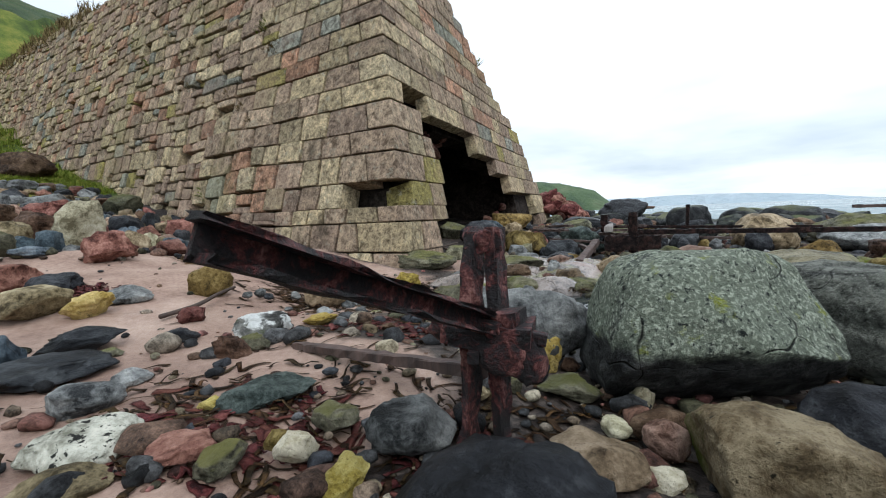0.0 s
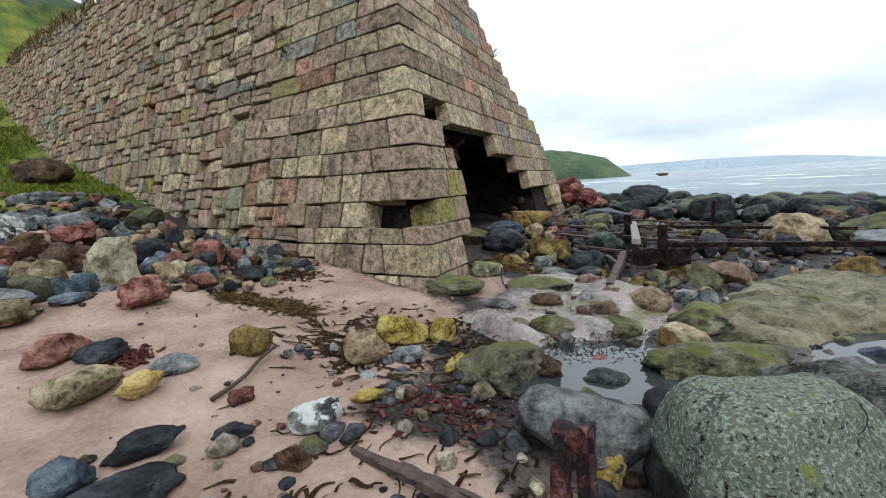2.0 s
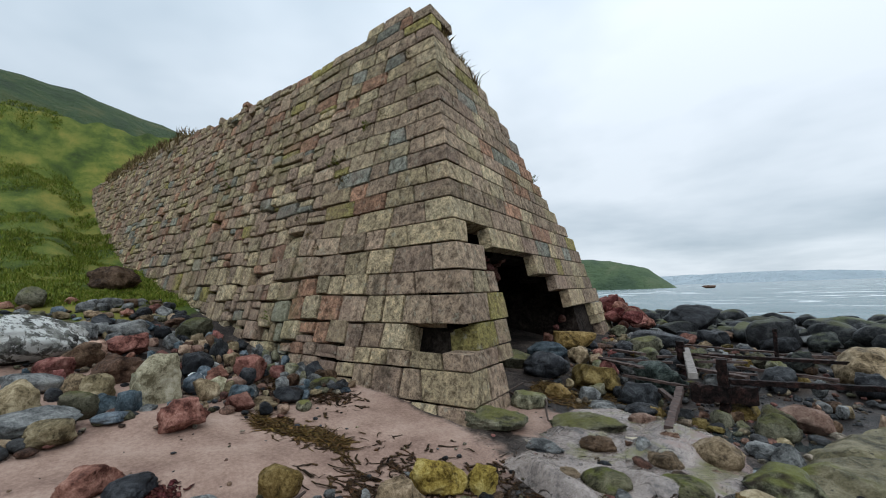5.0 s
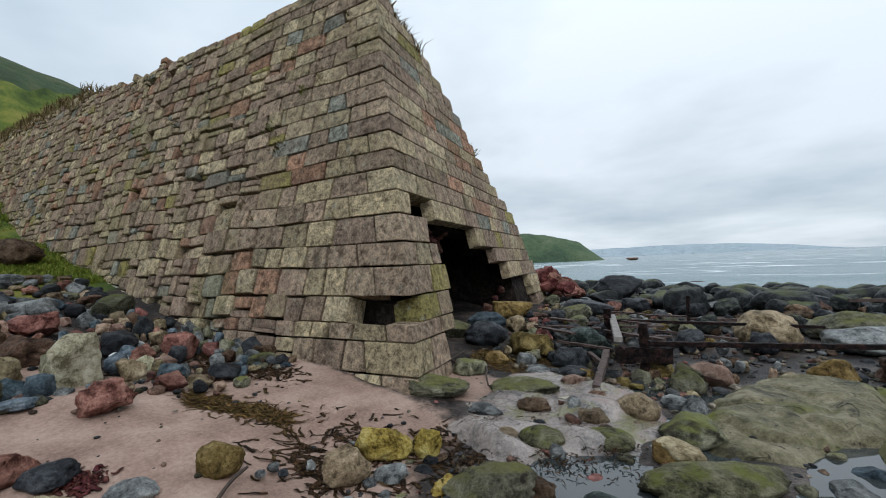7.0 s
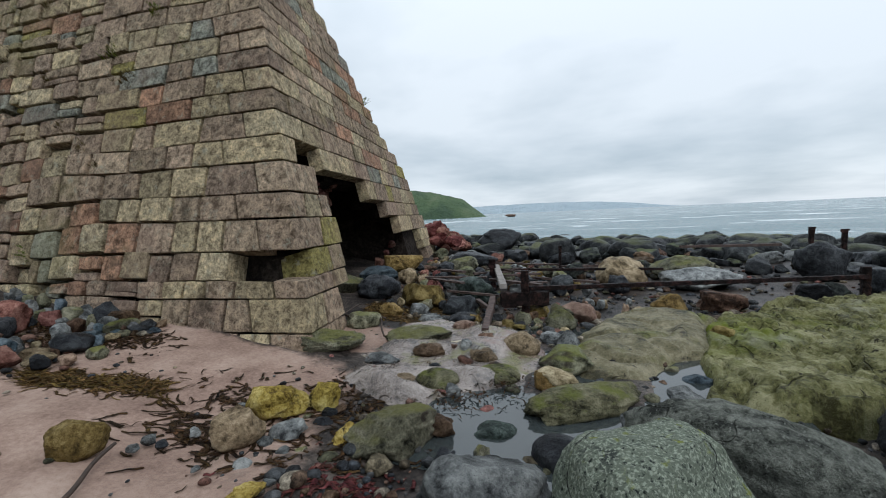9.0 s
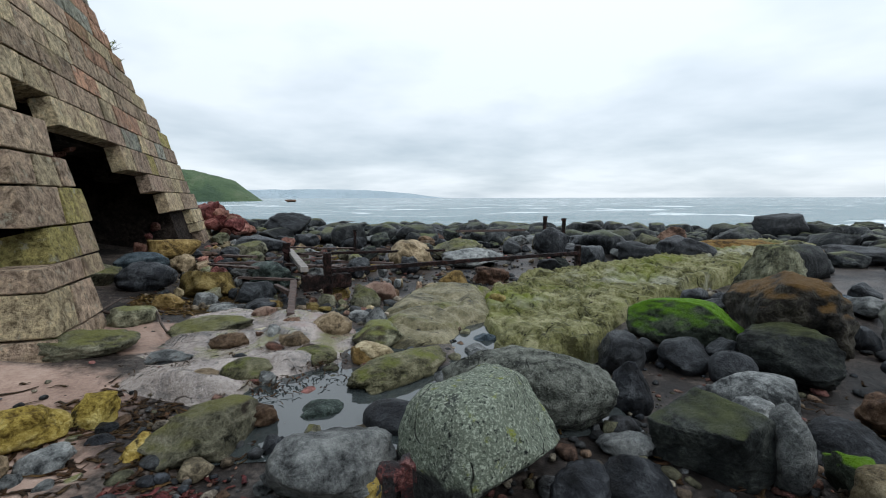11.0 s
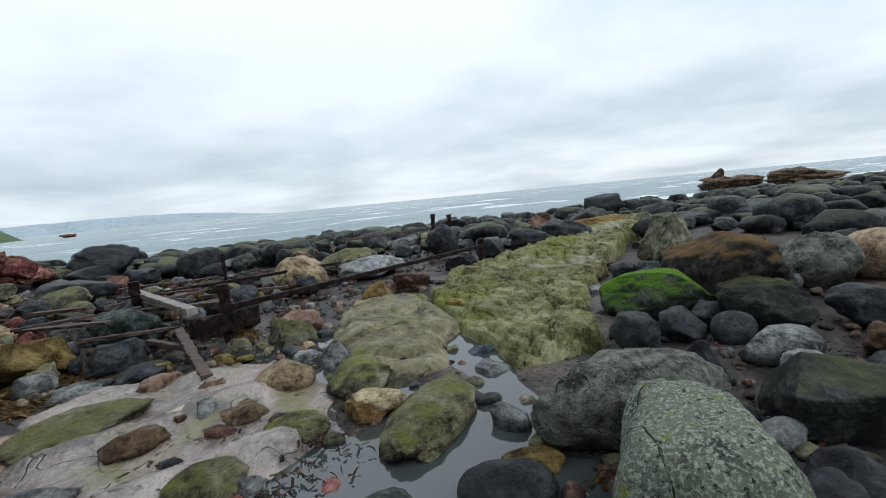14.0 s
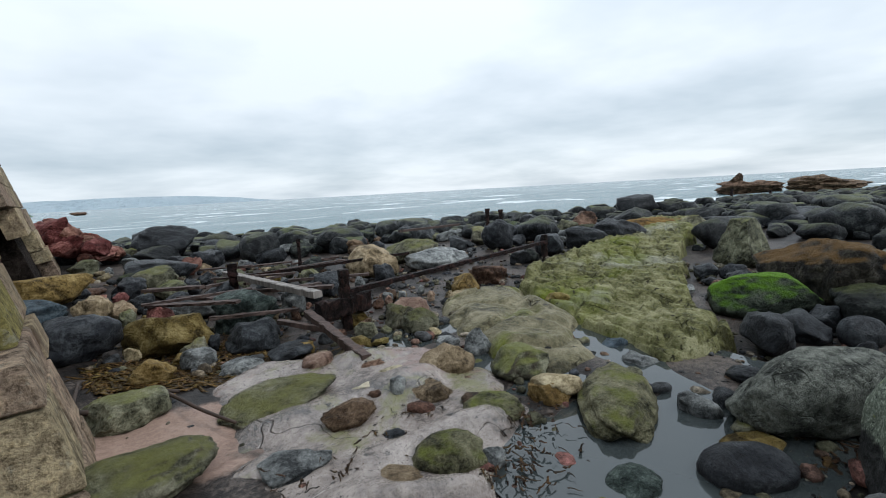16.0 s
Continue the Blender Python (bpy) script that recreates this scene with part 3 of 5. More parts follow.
def build_ground():
    xs, ys = graded(-4.5, 7.0, 0.075, 4200), graded(-5.0, 4.5, 0.075, 4200)
    verts, cover = [], []
    for y in ys:
        for x in xs:
            z = ground_z(x, y)
            near = abs(x) < 60 and abs(y) < 60
            if near:
                p = Vector((x, y, 0))
                rise = smooth(-9, -16, x) * (1 - smooth(6, 14, y))
                z += 0.05 * noise.noise(p * 0.9) + 0.022 * noise.noise(p * 3.1) + rise * (0.8 * noise.noise(p * 0.35) + 0.32 * noise.noise(p * 1.1))
            if x > 3.4 and y < -3.4:
                z = min(z, -0.30)
            z -= dig(x, y)
            verts.append((x, y, z))
            sand = smooth(2.4, 0.4, x + 0.35 * (y + 2)) * smooth(-4.5, -2.5, x) * smooth(-5.0, -3.2, y) * smooth(0.3, -0.6, y)
            sand = max(sand, 0.88 * smooth(3.3, 2.4, x) * smooth(-5.0, -4.3, y) * smooth(-2.3, -2.9, y), 0.8 * smooth(1.1, 0.5, x) * smooth(0.0, 0.3, y) * smooth(1.5, 1.0, y))
            turf = smooth(-7.5, -9.5, x + 0.35 * (y + 1)) * (1 - smooth(5, 9, y))
            wet = smooth(-0.6, 0.8, x)
            cover.append((sand, turf, wet, 1.0))
    w = len(xs)
    faces = [(j * w + i, j * w + i + 1, (j + 1) * w + i + 1, (j + 1) * w + i) for j in range(len(ys) - 1) for i in range(w - 1)]
    me = raw("ground", verts, faces, M["beach"])
    layer = me.color_attributes.new("cover", "FLOAT_COLOR", "POINT")
    layer.data.foreach_set("color", [c for row in cover for c in row])
    return tagged(new("ground", me), "pink sand and wet shingle beach rising to a grass bank", "ground", "", "structure")


build_ground()


def sheet(name, xs, ys, z, material, label, wave=0.0):
    verts = [(x, y, z + wave * noise.noise(Vector((x * 0.05, y * 0.16, 0)))) for y in ys for x in xs]
    w = len(xs)
    faces = [(j * w + i, j * w + i + 1, (j + 1) * w + i + 1, (j + 1) * w + i) for j in range(len(ys) - 1) for i in range(w - 1)]
    return tagged(new(name, raw(name, verts, faces, material)), label, "water", "", "structure")


sheet("water", graded(-60, 120, 1.6, 4300), [14 + 0.8 * k for k in range(110)] + [102 + 3 * k ** 1.55 for k in range(1, 110)], -0.95, M["sea"], "grey-green choppy sea with white crests", 0.28)

# ---- far land ----
def ridge(name, a, b, depth, heights, material, label, rough, steps=60):
    """A long hill from a to b, its crest following the given heights, rounded towards the sea."""
    a, b = Vector(a), Vector(b)
    t = (b - a).normalized()
    s = Vector((t.y, -t.x, 0))
    verts, faces, rows = [], [], 9
    for i in range(steps + 1):
        f = i / steps
        h = float(np.interp(f, [k / (len(heights) - 1) for k in range(len(heights))], heights))
        h *= 1 + rough * noise.noise(Vector((f * 14, 3.1, 0))) + 0.4 * rough * noise.noise(Vector((f * 60, 7.7, 0)))
        c = a.lerp(b, f)
        for j in range(rows):
            q = j / (rows - 1)
            k = (c + s * depth * (0.5 - q)).xy
            jag = 1 + rough * 0.5 * noise.noise(Vector((f * 25, q * 5, 1)))
            verts.append((k.x, k.y, a.z + h * math.sin(math.pi * min(1, q * 1.25) * 0.5 if q < 0.8 else math.pi * (0.5 + (q - 0.8) * 2.5)) * jag - (2 if j in (0, rows - 1) else 0)))
    for i in range(steps):
        for j in range(rows - 1):
            faces.append((i * rows + j, (i + 1) * rows + j, (i + 1) * rows + j + 1, i * rows + j + 1))
    return tagged(new(name, raw(name, verts, faces, material)), label, "hill", "", "structure")


ridge("hill_1", (-66, -80, 2), (-66, 80, 2), 60, (28, 30.5, 32, 32.5, 32, 31.5, 28, 21, 12, 5, 1), M["hill"], "dark green bracken hillside behind the wall", 0.05)
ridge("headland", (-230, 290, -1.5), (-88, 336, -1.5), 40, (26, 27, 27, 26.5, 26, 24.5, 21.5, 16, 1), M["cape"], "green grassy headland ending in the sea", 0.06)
ridge("far_land", (-1500, 3200, -2), (480, 3480, -2), 500, (40, 55, 62, 68, 70, 68, 60, 38, 2), M["far"], "far coast with haze put into its pale blue colour", 0.06)

# ---- masonry ruin ----
LEVELS = [-0.36, 0.0, 0.42, 0.66, 1.04, 1.48, 1.84, 2.28, 2.66, 3.05, 3.38, 3.72, 4.04, 4.36, 4.7, 5.02, 5.36, 5.68, 6.0, 6.34, 6.66, 7.0, 7.28, 7.56]
END_Z = (0.0, 1.16, 1.74, 2.85, 3.7, 4.4, 5.0, 5.6, 6.3, 6.6, 7.0, 7.6)
END_Y = (10.4, 9.9, 9.1, 8.6, 7.0, 5.95, 5.45, 4.6, 3.65, 2.95, 2.15, 1.95)
F_N = Vector((0.095, -1, 0.269)).normalized()
R_N = Vector((1, 0.233, 0.249)).normalized()


def wavy(x, z):
    """Courses that sag and rise a little along the wall, more so away from the dressed corner."""
    far = smooth(-1.5, -4.5, x)
    return z + (0.025 + 0.09 * far) * noise.noise(Vector((x * 0.55, z * 0.9, 4.4))) * smooth(corner_x(z), corner_x(z) - 1.2, x)


def front(x, z):
    return Vector((x, 0.095 * x + 0.269 * z + 0.02, z))


def side(y, z):
    return Vector((-0.02 - 0.233 * y - 0.249 * z, y, z))


def corner_x(z):
    return -0.305 * z - 0.02


def corner_y(z):
    return 0.24 * z + 0.02


def stone_block(q, normal, rng, deep=0.5, proud=0.0, gap=0.012, wear=0.02):
    """One dressed stone: the four corners of its bed on the wall, its outline worn, its face a little bossed."""
    c = sum(q, Vector()) / 4
    along, up = (q[1] - q[0] + q[2] - q[3]).normalized(), (q[3] - q[0] + q[2] - q[1]).normalized()
    size = min((q[0] - q[1]).length, (q[1] - q[2]).length)
    w = min(wear, size * 0.12)
    signs = [(-1, -1), (0, -1), (1, -1), (1, 0), (1, 1), (0, 1), (-1, 1), (-1, 0)]
    outer, face = [], []
    for k, (sx, sy) in enumerate(signs):
        a, b = q[k // 2], q[(k // 2 + 1) % 4]
        p = a if k % 2 == 0 else a.lerp(b, rng.uniform(0.35, 0.65))
        nick = rng.uniform(0.2, 1.3) * w if k % 2 == 0 else rng.uniform(-0.2, 0.35) * w
        o = p - along * sx * (gap * 1.6 + nick) - up * sy * (gap * 0.65 + 0.7 * nick)
        outer.append(o)
        face.append(o - (along * sx + up * sy) * rng.uniform(0.3, 0.8) * w)
    verts = [p - normal * deep for p in outer]
    verts += [p + normal * (proud - rng.uniform(0.5, 1.0) * w) for p in outer]
    verts += [p + normal * (proud + rng.uniform(-0.2, 0.2) * w) for p in face]
    verts.append(c + normal * (proud + rng.uniform(0.0, 0.7) * w))
    faces = []
    for r in (0, 8):
        for k in range(8):
            faces.append((r + k, r + (k + 1) % 8, r + 8 + (k + 1) % 8, r + 8 + k))
    faces += [(16 + k, 16 + (k + 1) % 8, 24) for k in range(8)]
    return verts, faces


def quoin(k, a, b, rng):
    """A corner stone that shows on both faces: a along the front, b along the side."""
    z0, z1 = LEVELS[k], LEVELS[k + 1]
    pts = []
    out = 0.03 if z1 < 0.7 else rng.uniform(-0.008, 0.012)
    for z in (z0 + 0.011, z1 - 0.011):
        c = front(corner_x(z), z) + (F_N + R_N) * out
        f, s = front(corner_x(z) - a + 0.008, z) + F_N * out, side(corner_y(z) + b - 0.008, z) + R_N * out
        pts += [c, s, s + (f - c), f]
    bm = bmesh.new()
    v = [bm.verts.new(p + Vector((rng.uniform(-1, 1), rng.uniform(-1, 1), rng.uniform(-0.6, 0.6))) * 0.012) for p in pts]
    for q in ((3, 2, 1, 0), (4, 5, 6, 7), (0, 1, 5, 4), (1, 2, 6, 5), (2, 3, 7, 6), (3, 0, 4, 7)):
        bm.faces.new([v[j] for j in q])
    bmesh.ops.bevel(bm, geom=bm.edges[:], offset=0.012, segments=1, affect="EDGES")
    bmesh.ops.recalc_face_normals(bm, faces=bm.faces[:])
    bm.verts.index_update()
    out_v, out_f = [w.co.copy() for w in bm.verts], [tuple(w.index for w in g.verts) for g in bm.faces]
    bm.free()
    return out_v, out_f


QUOINS = {}
for k in range(len(LEVELS) - 1):
    qr = random.Random(70 + k)
    QUOINS[k] = (qr.uniform(0.75, 1.05), qr.uniform(0.38, 0.55)) if k % 2 else (qr.uniform(0.42, 0.6), qr.uniform(0.75, 1.0))
QUOINS[3] = (0.0, 0.34)


def course_cuts(lo, hi, wide, rng):
    """Joints along a course from lo to hi."""
    cuts, p = [lo], lo
    while p < hi - wide[0] * 0.9:
        p += rng.uniform(*wide)
        cuts.append(min(p, hi))
    if hi - cuts[-1] > 1e-3:
        cuts[-1] = hi
    return cuts


def wall_top(x):
    return float(np.interp(-x, (0, 2.6, 3.0, 4.4, 4.7, 9, 12, 15, 18, 40), (7.4, 7.5, 7.8, 7.8, 7.5, 7.6, 7.75, 8.0, 8.1, 8.2)))


def build_front(parent):
    rng = random.Random(5)
    loose, many = [], ([], [])
    levels = LEVELS + [7.84, 8.14]
    for k in range(len(levels) - 1):
        z0, z1 = levels[k], levels[k + 1]
        zm = (z0 + z1) / 2
        p = QUOINS.get(k, (0.0, 0.0))[0]
        cuts = [p]
        while p < 30:
            big = p < 4.5
            p += (rng.uniform(0.34, 0.62) if z1 < 1.9 else rng.uniform(0.38, 0.95)) if big else rng.uniform(0.22, 0.56)
            cuts.append(p)
        last = was = 0.0
        for i in range(len(cuts) - 1):
            u0, u1 = cuts[i], cuts[i + 1]
            x0, x1 = corner_x(zm) - u0, corner_x(zm) - u1
            xm = (x0 + x1) / 2
            if ground_z(xm, 0.095 * xm) > z1 + 0.25 or wall_top(xm) < zm + rng.uniform(-0.08, 0.08):
                continue
            if k == 3 and u0 < 0.7:
                continue
            rows = [(z0, z1)]
            if u0 > 2.2 and rng.random() < 0.3:
                c = z0 + (z1 - z0) * rng.uniform(0.35, 0.65)
                rows = [(z0, c), (c, z1)]
            jo, tilt = rng.uniform(-0.03, 0.03), rng.uniform(-0.03, 0.03)
            for a, b in rows:
                slip = 0.0 if u0 < 2 else rng.uniform(-0.03, 0.03)
                e0 = corner_x(a) - u0 if i == 0 else x0 + last
                e1 = corner_x(b) - u0 if i == 0 else x0 + last
                q = [front(e0, wavy(e0, a + slip)), front(x1 + jo, wavy(x1, a + slip)), front(x1 + jo + tilt, wavy(x1, b + slip)), front(e1 + (0 if i == 0 else was), wavy(e1, b + slip))]
                rough = 0.010 if u0 < 3 else 0.020
                lift = rng.uniform(-0.012, 0.008) * (1 if u0 < 3 else 2.2) + (0.04 if z1 < 0.7 else 0.0)
                if u0 > 4 and rng.random() < 0.03:
                    lift = -0.16
                v, f = stone_block(q[::-1], F_N, rng, 0.42, lift, 0.013 if u0 < 2.5 else 0.017, rough)
                near = xm > -6.0 and zm < 6.2
                if near and len(loose) < 299:
                    loose.append((v, f))
                else:
                    o = len(many[0])
                    many[0].extend(v)
                    many[1].extend([tuple(o + j for j in g) for g in f])
            last, was = jo, tilt
    part("rubble_facing", raw("rubble_facing", many[0], many[1], M["blocks"], True), parent, "weathered squared sandstone rubble")["kind"] = "stuff"
    return loose


HOLE_CUTS = {7: (1.02, 1.9), 6: (1.4, 4.05), 5: (1.72, 5.25), 4: (1.88, 6.1), 3: (1.75, 8.4), 2: (1.6, 8.4), 1: (1.15, 8.6), 0: (1.1, 8.8)}


def build_side(parent):
    rng = random.Random(9)
    made, backing = [], ([], [])
    for k in range(len(LEVELS) - 1):
        z0, z1 = LEVELS[k], LEVELS[k + 1]
        zm = (z0 + z1) / 2
        end = float(np.interp(zm, END_Z, END_Y)) + rng.uniform(-0.12, 0.12)
        begin = corner_y(zm) + QUOINS[k][1]
        spans = [(begin, end)]
        if k in HOLE_CUTS:
            a, b = HOLE_CUTS[k]
            spans = [(begin, a)] + ([(b, end)] if b < end - 0.3 else [])
        for lo, hi in spans:
            if hi - lo < 0.15:
                continue
            first = lo == begin
            cuts = course_cuts(lo, hi, (0.5, 1.1), rng)
            if first and hi - lo < 1.2:
                cuts = [lo, (lo + hi) / 2 + rng.uniform(-0.1, 0.1), hi] if hi - lo > 0.8 else [lo, hi]
            for i in range(len(cuts) - 1):
                y0, y1 = cuts[i], cuts[i + 1]
                if y1 - y0 < 0.05:
                    continue
                q = [side(corner_y(z0) + QUOINS[k][1] if first and i == 0 else y0, z0), side(y1, z0), side(y1, z1), side(corner_y(z1) + QUOINS[k][1] if first and i == 0 else y0, z1)]
                lift = rng.uniform(-0.008, 0.010) + (0.04 if z1 < 0.7 else 0.0)
                v, f = stone_block(q, R_N, rng, 0.46 if first else 0.24, lift, 0.011, 0.009)
                made.append((v, f))
            lo += 0.05 if first else 0.9
            if hi - lo < 0.3:
                continue
            q = [side(lo, z0), side(hi - 0.08, z0), side(hi - 0.08, z1), side(lo, z1)]
            v, f = stone_block(q, R_N, rng, 0.8, -0.4, 0.0, 0.01)
            o = len(backing[0])
            backing[0].extend(v)
            backing[1].extend([tuple(o + j for j in g) for g in f])
    part("rubble_backing", raw("rubble_backing", backing[0], backing[1], M["core"], True), parent, "rubble behind the facing, shade put into its dark colour")["kind"] = "stuff"
    return made


def build_core(parent):
    """The packed heart of the ruin, hollowed behind the broken side."""
    verts, faces = [], []
    levels = [-0.6, 1.0, 2.6, 2.66, 4.0, 5.5, 7.35]
    for z in levels:
        inset = 2.7 if z < 2.65 else 0.42
        end = float(np.interp(z, END_Z, END_Y)) - 0.35
        cx, cy = corner_x(z), corner_y(z)
        if z < 2.65:
            pts = [(cx - inset, 0.095 * (cx - inset) + 0.269 * z + 0.42), (side(end, z).x - inset, end)]
        else:
            pts = [(cx - 0.5, 0.095 * (cx - 0.5) + 0.269 * z + 0.4), (side(end, z).x - inset, max(end, cy + 0.6))]
        pts += [(-40, max(end, cy + 0.6)), (-40, 0.095 * -40 + 0.269 * z + 0.4)]
        verts += [(x, y, z) for x, y in pts]
    for k in range(len(levels) - 1):
        for j in range(4):
            faces.append((k * 4 + j, k * 4 + (j + 1) % 4, k * 4 + 4 + (j + 1) % 4, k * 4 + 4 + j))
    n = (len(levels) - 1) * 4
    faces += [(3, 2, 1, 0), (n, n + 1, n + 2, n + 3)]
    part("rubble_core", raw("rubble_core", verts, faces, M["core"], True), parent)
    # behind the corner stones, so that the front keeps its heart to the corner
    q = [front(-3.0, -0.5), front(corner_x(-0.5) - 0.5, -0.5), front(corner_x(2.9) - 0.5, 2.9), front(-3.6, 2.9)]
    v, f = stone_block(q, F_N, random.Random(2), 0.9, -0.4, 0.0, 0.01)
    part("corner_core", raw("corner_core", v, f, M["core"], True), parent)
    # Block added to keep daylight out of the hollow's far end.
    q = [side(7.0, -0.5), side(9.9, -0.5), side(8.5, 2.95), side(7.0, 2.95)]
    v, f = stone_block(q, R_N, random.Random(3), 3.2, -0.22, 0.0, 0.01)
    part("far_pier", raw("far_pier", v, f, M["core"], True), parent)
    rng = random.Random(21)
    v, f = [], []
    for k in range(30):
        y, z = rng.uniform(1.6, 3.9), rng.uniform(2.0, 2.5)
        if k % 2:
            y, z = rng.uniform(5.3, 8.4), rng.uniform(-0.1, 1.1)
        c, r = side(y, z) - R_N * rng.uniform(0.55, 0.85), rng.uniform(0.07, 0.15)
        o = len(v)
        v += [c + Vector(p - np.array((0, 0, 0.5))) * 2 * r for p in rock_verts(2, 900 + k, 3.0, 0.2, 6)]
        f += [tuple(o + j for j in g) for g in BALL[2][1]]
    part("broken_core", raw("broken_core", v, f, M["redcore"], True), parent, "red broken rubble in the breach")["kind"] = "stuff"


def build_ruin():
    ruin = empty("ruined_building", (0, 0, 0), "tall ruined sandstone building with a broken battered corner", "ruin")
    build_core(ruin)
    corners = [quoin(k, *QUOINS[k], random.Random(300 + k)) for k in QUOINS if k != 3]
    pieces = corners + build_side(ruin) + build_front(ruin)
    return ruin, pieces


RUIN, PIECES = build_ruin()


def boulder_of(name, x, y, w, d, h, turn, material, label, seed, square, rough, cuts, level=5, sink=0.06, taper=0.0):
    PLACED.append((x, y, (w + d) / 4))
    sink += dig(x, y)
    v = rock_verts(level, seed, square, rough, cuts)
    v[:, :2] *= (1 - taper * v[:, 2:])
    ob = new(name, raw(name, v, BALL[level][1], material))
    ob.matrix_world = Matrix.Translation((x, y, ground_z(x, y) - sink)) @ Euler((0, 0, radians(turn))).to_matrix().to_4x4() @ Matrix.Diagonal((w, d, h + sink, 1))
    return tagged(ob, label, "boulder", "beach stones")


# ---- beach stones ----
rock("white", -5.98, -4.02, 2.00, 1.40, 0.62, 89, "big boulder mottled with white lichen")
rock("pale", -2.84, -2.77, 0.57, 0.45, 0.54, 77, "pale cream sandstone boulder")
rock("red", -1.66, -2.78, 0.50, 0.40, 0.32, 74, "pink-red angular boulder on the sand")
rock("tan", -3.02, -4.09, 0.53, 0.42, 0.38, 89, "orange-brown rounded boulder on the shingle")
rock("grey", -2.48, -3.90, 0.79, 0.63, 0.21, 87, "long blue-grey rounded boulder")
rock("brown", -4.16, -2.95, 0.78, 0.62, 0.28, 80, "flat brown boulder among cobbles")
rock("olive", -6.46, -1.26, 0.72, 0.57, 0.40, 73, "rounded grey-green boulder by the wall")
rock("grey", -6.65, -2.39, 0.79, 0.63, 0.28, 80, "smooth grey boulder on the shingle")
rock("red", -5.52, -2.60, 0.72, 0.58, 0.28, 80, "dark red rounded boulder")
rock("red", -4.63, -3.60, 0.51, 0.40, 0.22, 85, "red angular beach stone")
rock("grey", -4.14, -3.82, 0.71, 0.57, 0.17, 87, "long grey beach boulder")
rock("olive", -2.84, -3.51, 0.37, 0.29, 0.23, 83, "grey-green round cobble on the shingle")
rock("blue", -2.85, -3.27, 0.34, 0.27, 0.14, 81, "small blue-grey cobble on the shingle")
rock("blue", -2.29, -3.31, 0.36, 0.28, 0.11, 81, "flat blue-grey cobble on the shingle")
rock("blue", -2.51, -3.11, 0.26, 0.21, 0.24, 79, "round blue-grey cobble on the shingle")
rock("brown", -5.09, -3.21, 0.55, 0.44, 0.28, 83, "rusty brown beach stone")
rock("tan", -3.35, -3.27, 0.40, 0.32, 0.25, 82, "buff beach stone on the shingle")
rock("red", -3.58, -1.30, 0.48, 0.38, 0.31, 67, "bright red sandstone lump by the wall")
rock("dark", -4.09, -1.92, 0.47, 0.38, 0.29, 73, "dark striped rock on the shingle")
rock("white", -3.45, -2.13, 0.23, 0.18, 0.13, 73, "small white quartz cobble")
rock("pale", -3.14, -1.96, 0.33, 0.26, 0.15, 71, "cream rounded cobble on the shingle")
rock("red", -2.06, -2.06, 0.37, 0.30, 0.20, 69, "dull pink stone on weed")
rock("tan", -2.04, -3.82, 0.44, 0.35, 0.22, 86, "buff stone half in sand")
rock("tan", -2.12, -4.15, 0.35, 0.28, 0.08, 89, "brown stone half in sand")
rock("redslab", -0.84, -3.67, 0.46, 0.42, 0.19, 82, "flat red sandstone slab in the sand")
rock("dark", -0.55, -3.46, 0.36, 0.29, 0.14, 79, "dark angular stone on the sand")
rock("grey", -0.03, -3.13, 0.34, 0.27, 0.13, 72, "flat grey stone in the sand")
rock("ochre", 0.09, -2.57, 0.35, 0.28, 0.24, 64, "ochre weathered stone on the sand")
rock("brown", -11.87, -1.80, 1.25, 1.00, 0.66, 81, "dark brown boulder on the grass")
rock("yellow", 0.72, -1.43, 0.57, 0.40, 0.29, 45, "bright yellow-ochre rock on the shingle")
rock("yellow", 1.02, -1.16, 0.31, 0.25, 0.25, 39, "hollowed yellow-ochre rock on the shingle")
rock("tan", 0.83, -1.94, 0.39, 0.31, 0.27, 50, "beige rounded boulder on weed")
rock("grey", 1.07, -1.68, 0.31, 0.25, 0.12, 44, "pale grey wet stone")
rock("olive", -1.33, 2.84, 0.65, 0.52, 0.36, 34, "green-stained stone beneath the wall")
rock("grey", 2.99, 1.06, 0.30, 0.24, 0.28, 6, "pale grey upright stone")
rock("pink", 2.99, 2.84, 0.60, 0.48, 0.24, 4, "long pinkish rounded stone")
rock("olive", 2.81, 2.05, 0.46, 0.37, 0.28, 7, "grey-green boulder on the shingle")
rock("tan", 3.76, 6.30, 1.18, 0.94, 0.59, -2, "large smooth beige boulder")
rock("tan", 2.45, 0.76, 0.50, 0.40, 0.28, 11, "buff rounded boulder on bedrock")
rock("olive", 5.17, 7.35, 1.51, 1.21, 0.54, -8, "olive weathered boulder on the shingle")
rock("grey", 5.31, 6.29, 1.61, 1.29, 0.37, -10, "smooth grey boulder on the shingle")
rock("ochre", 4.37, 3.57, 0.57, 0.46, 0.28, -7, "mossy ochre stone by the rail")
rock("brown", 5.23, 4.08, 0.78, 0.62, 0.25, -12, "brown stone under the rail")
rock("tan", 2.98, -0.10, 0.39, 0.31, 0.19, 6, "buff stone at the pool")
rock("olive", 3.02, 0.42, 0.62, 0.49, 0.24, 5, "low olive boulder on the shingle")
rock("pink", 1.47, 1.60, 0.36, 0.29, 0.18, 18, "pinkish rounded stone on the shingle")
rock("ochre", 1.43, 2.15, 0.34, 0.27, 0.15, 17, "yellow rounded stone on the shingle")
rock("oliveslab", 1.88, -1.53, 0.71, 0.53, 0.28, 23, "broad flat olive-brown rock")
rock("brown", 2.14, -1.23, 0.32, 0.26, 0.16, 16, "dark brown flat rock at the pool")
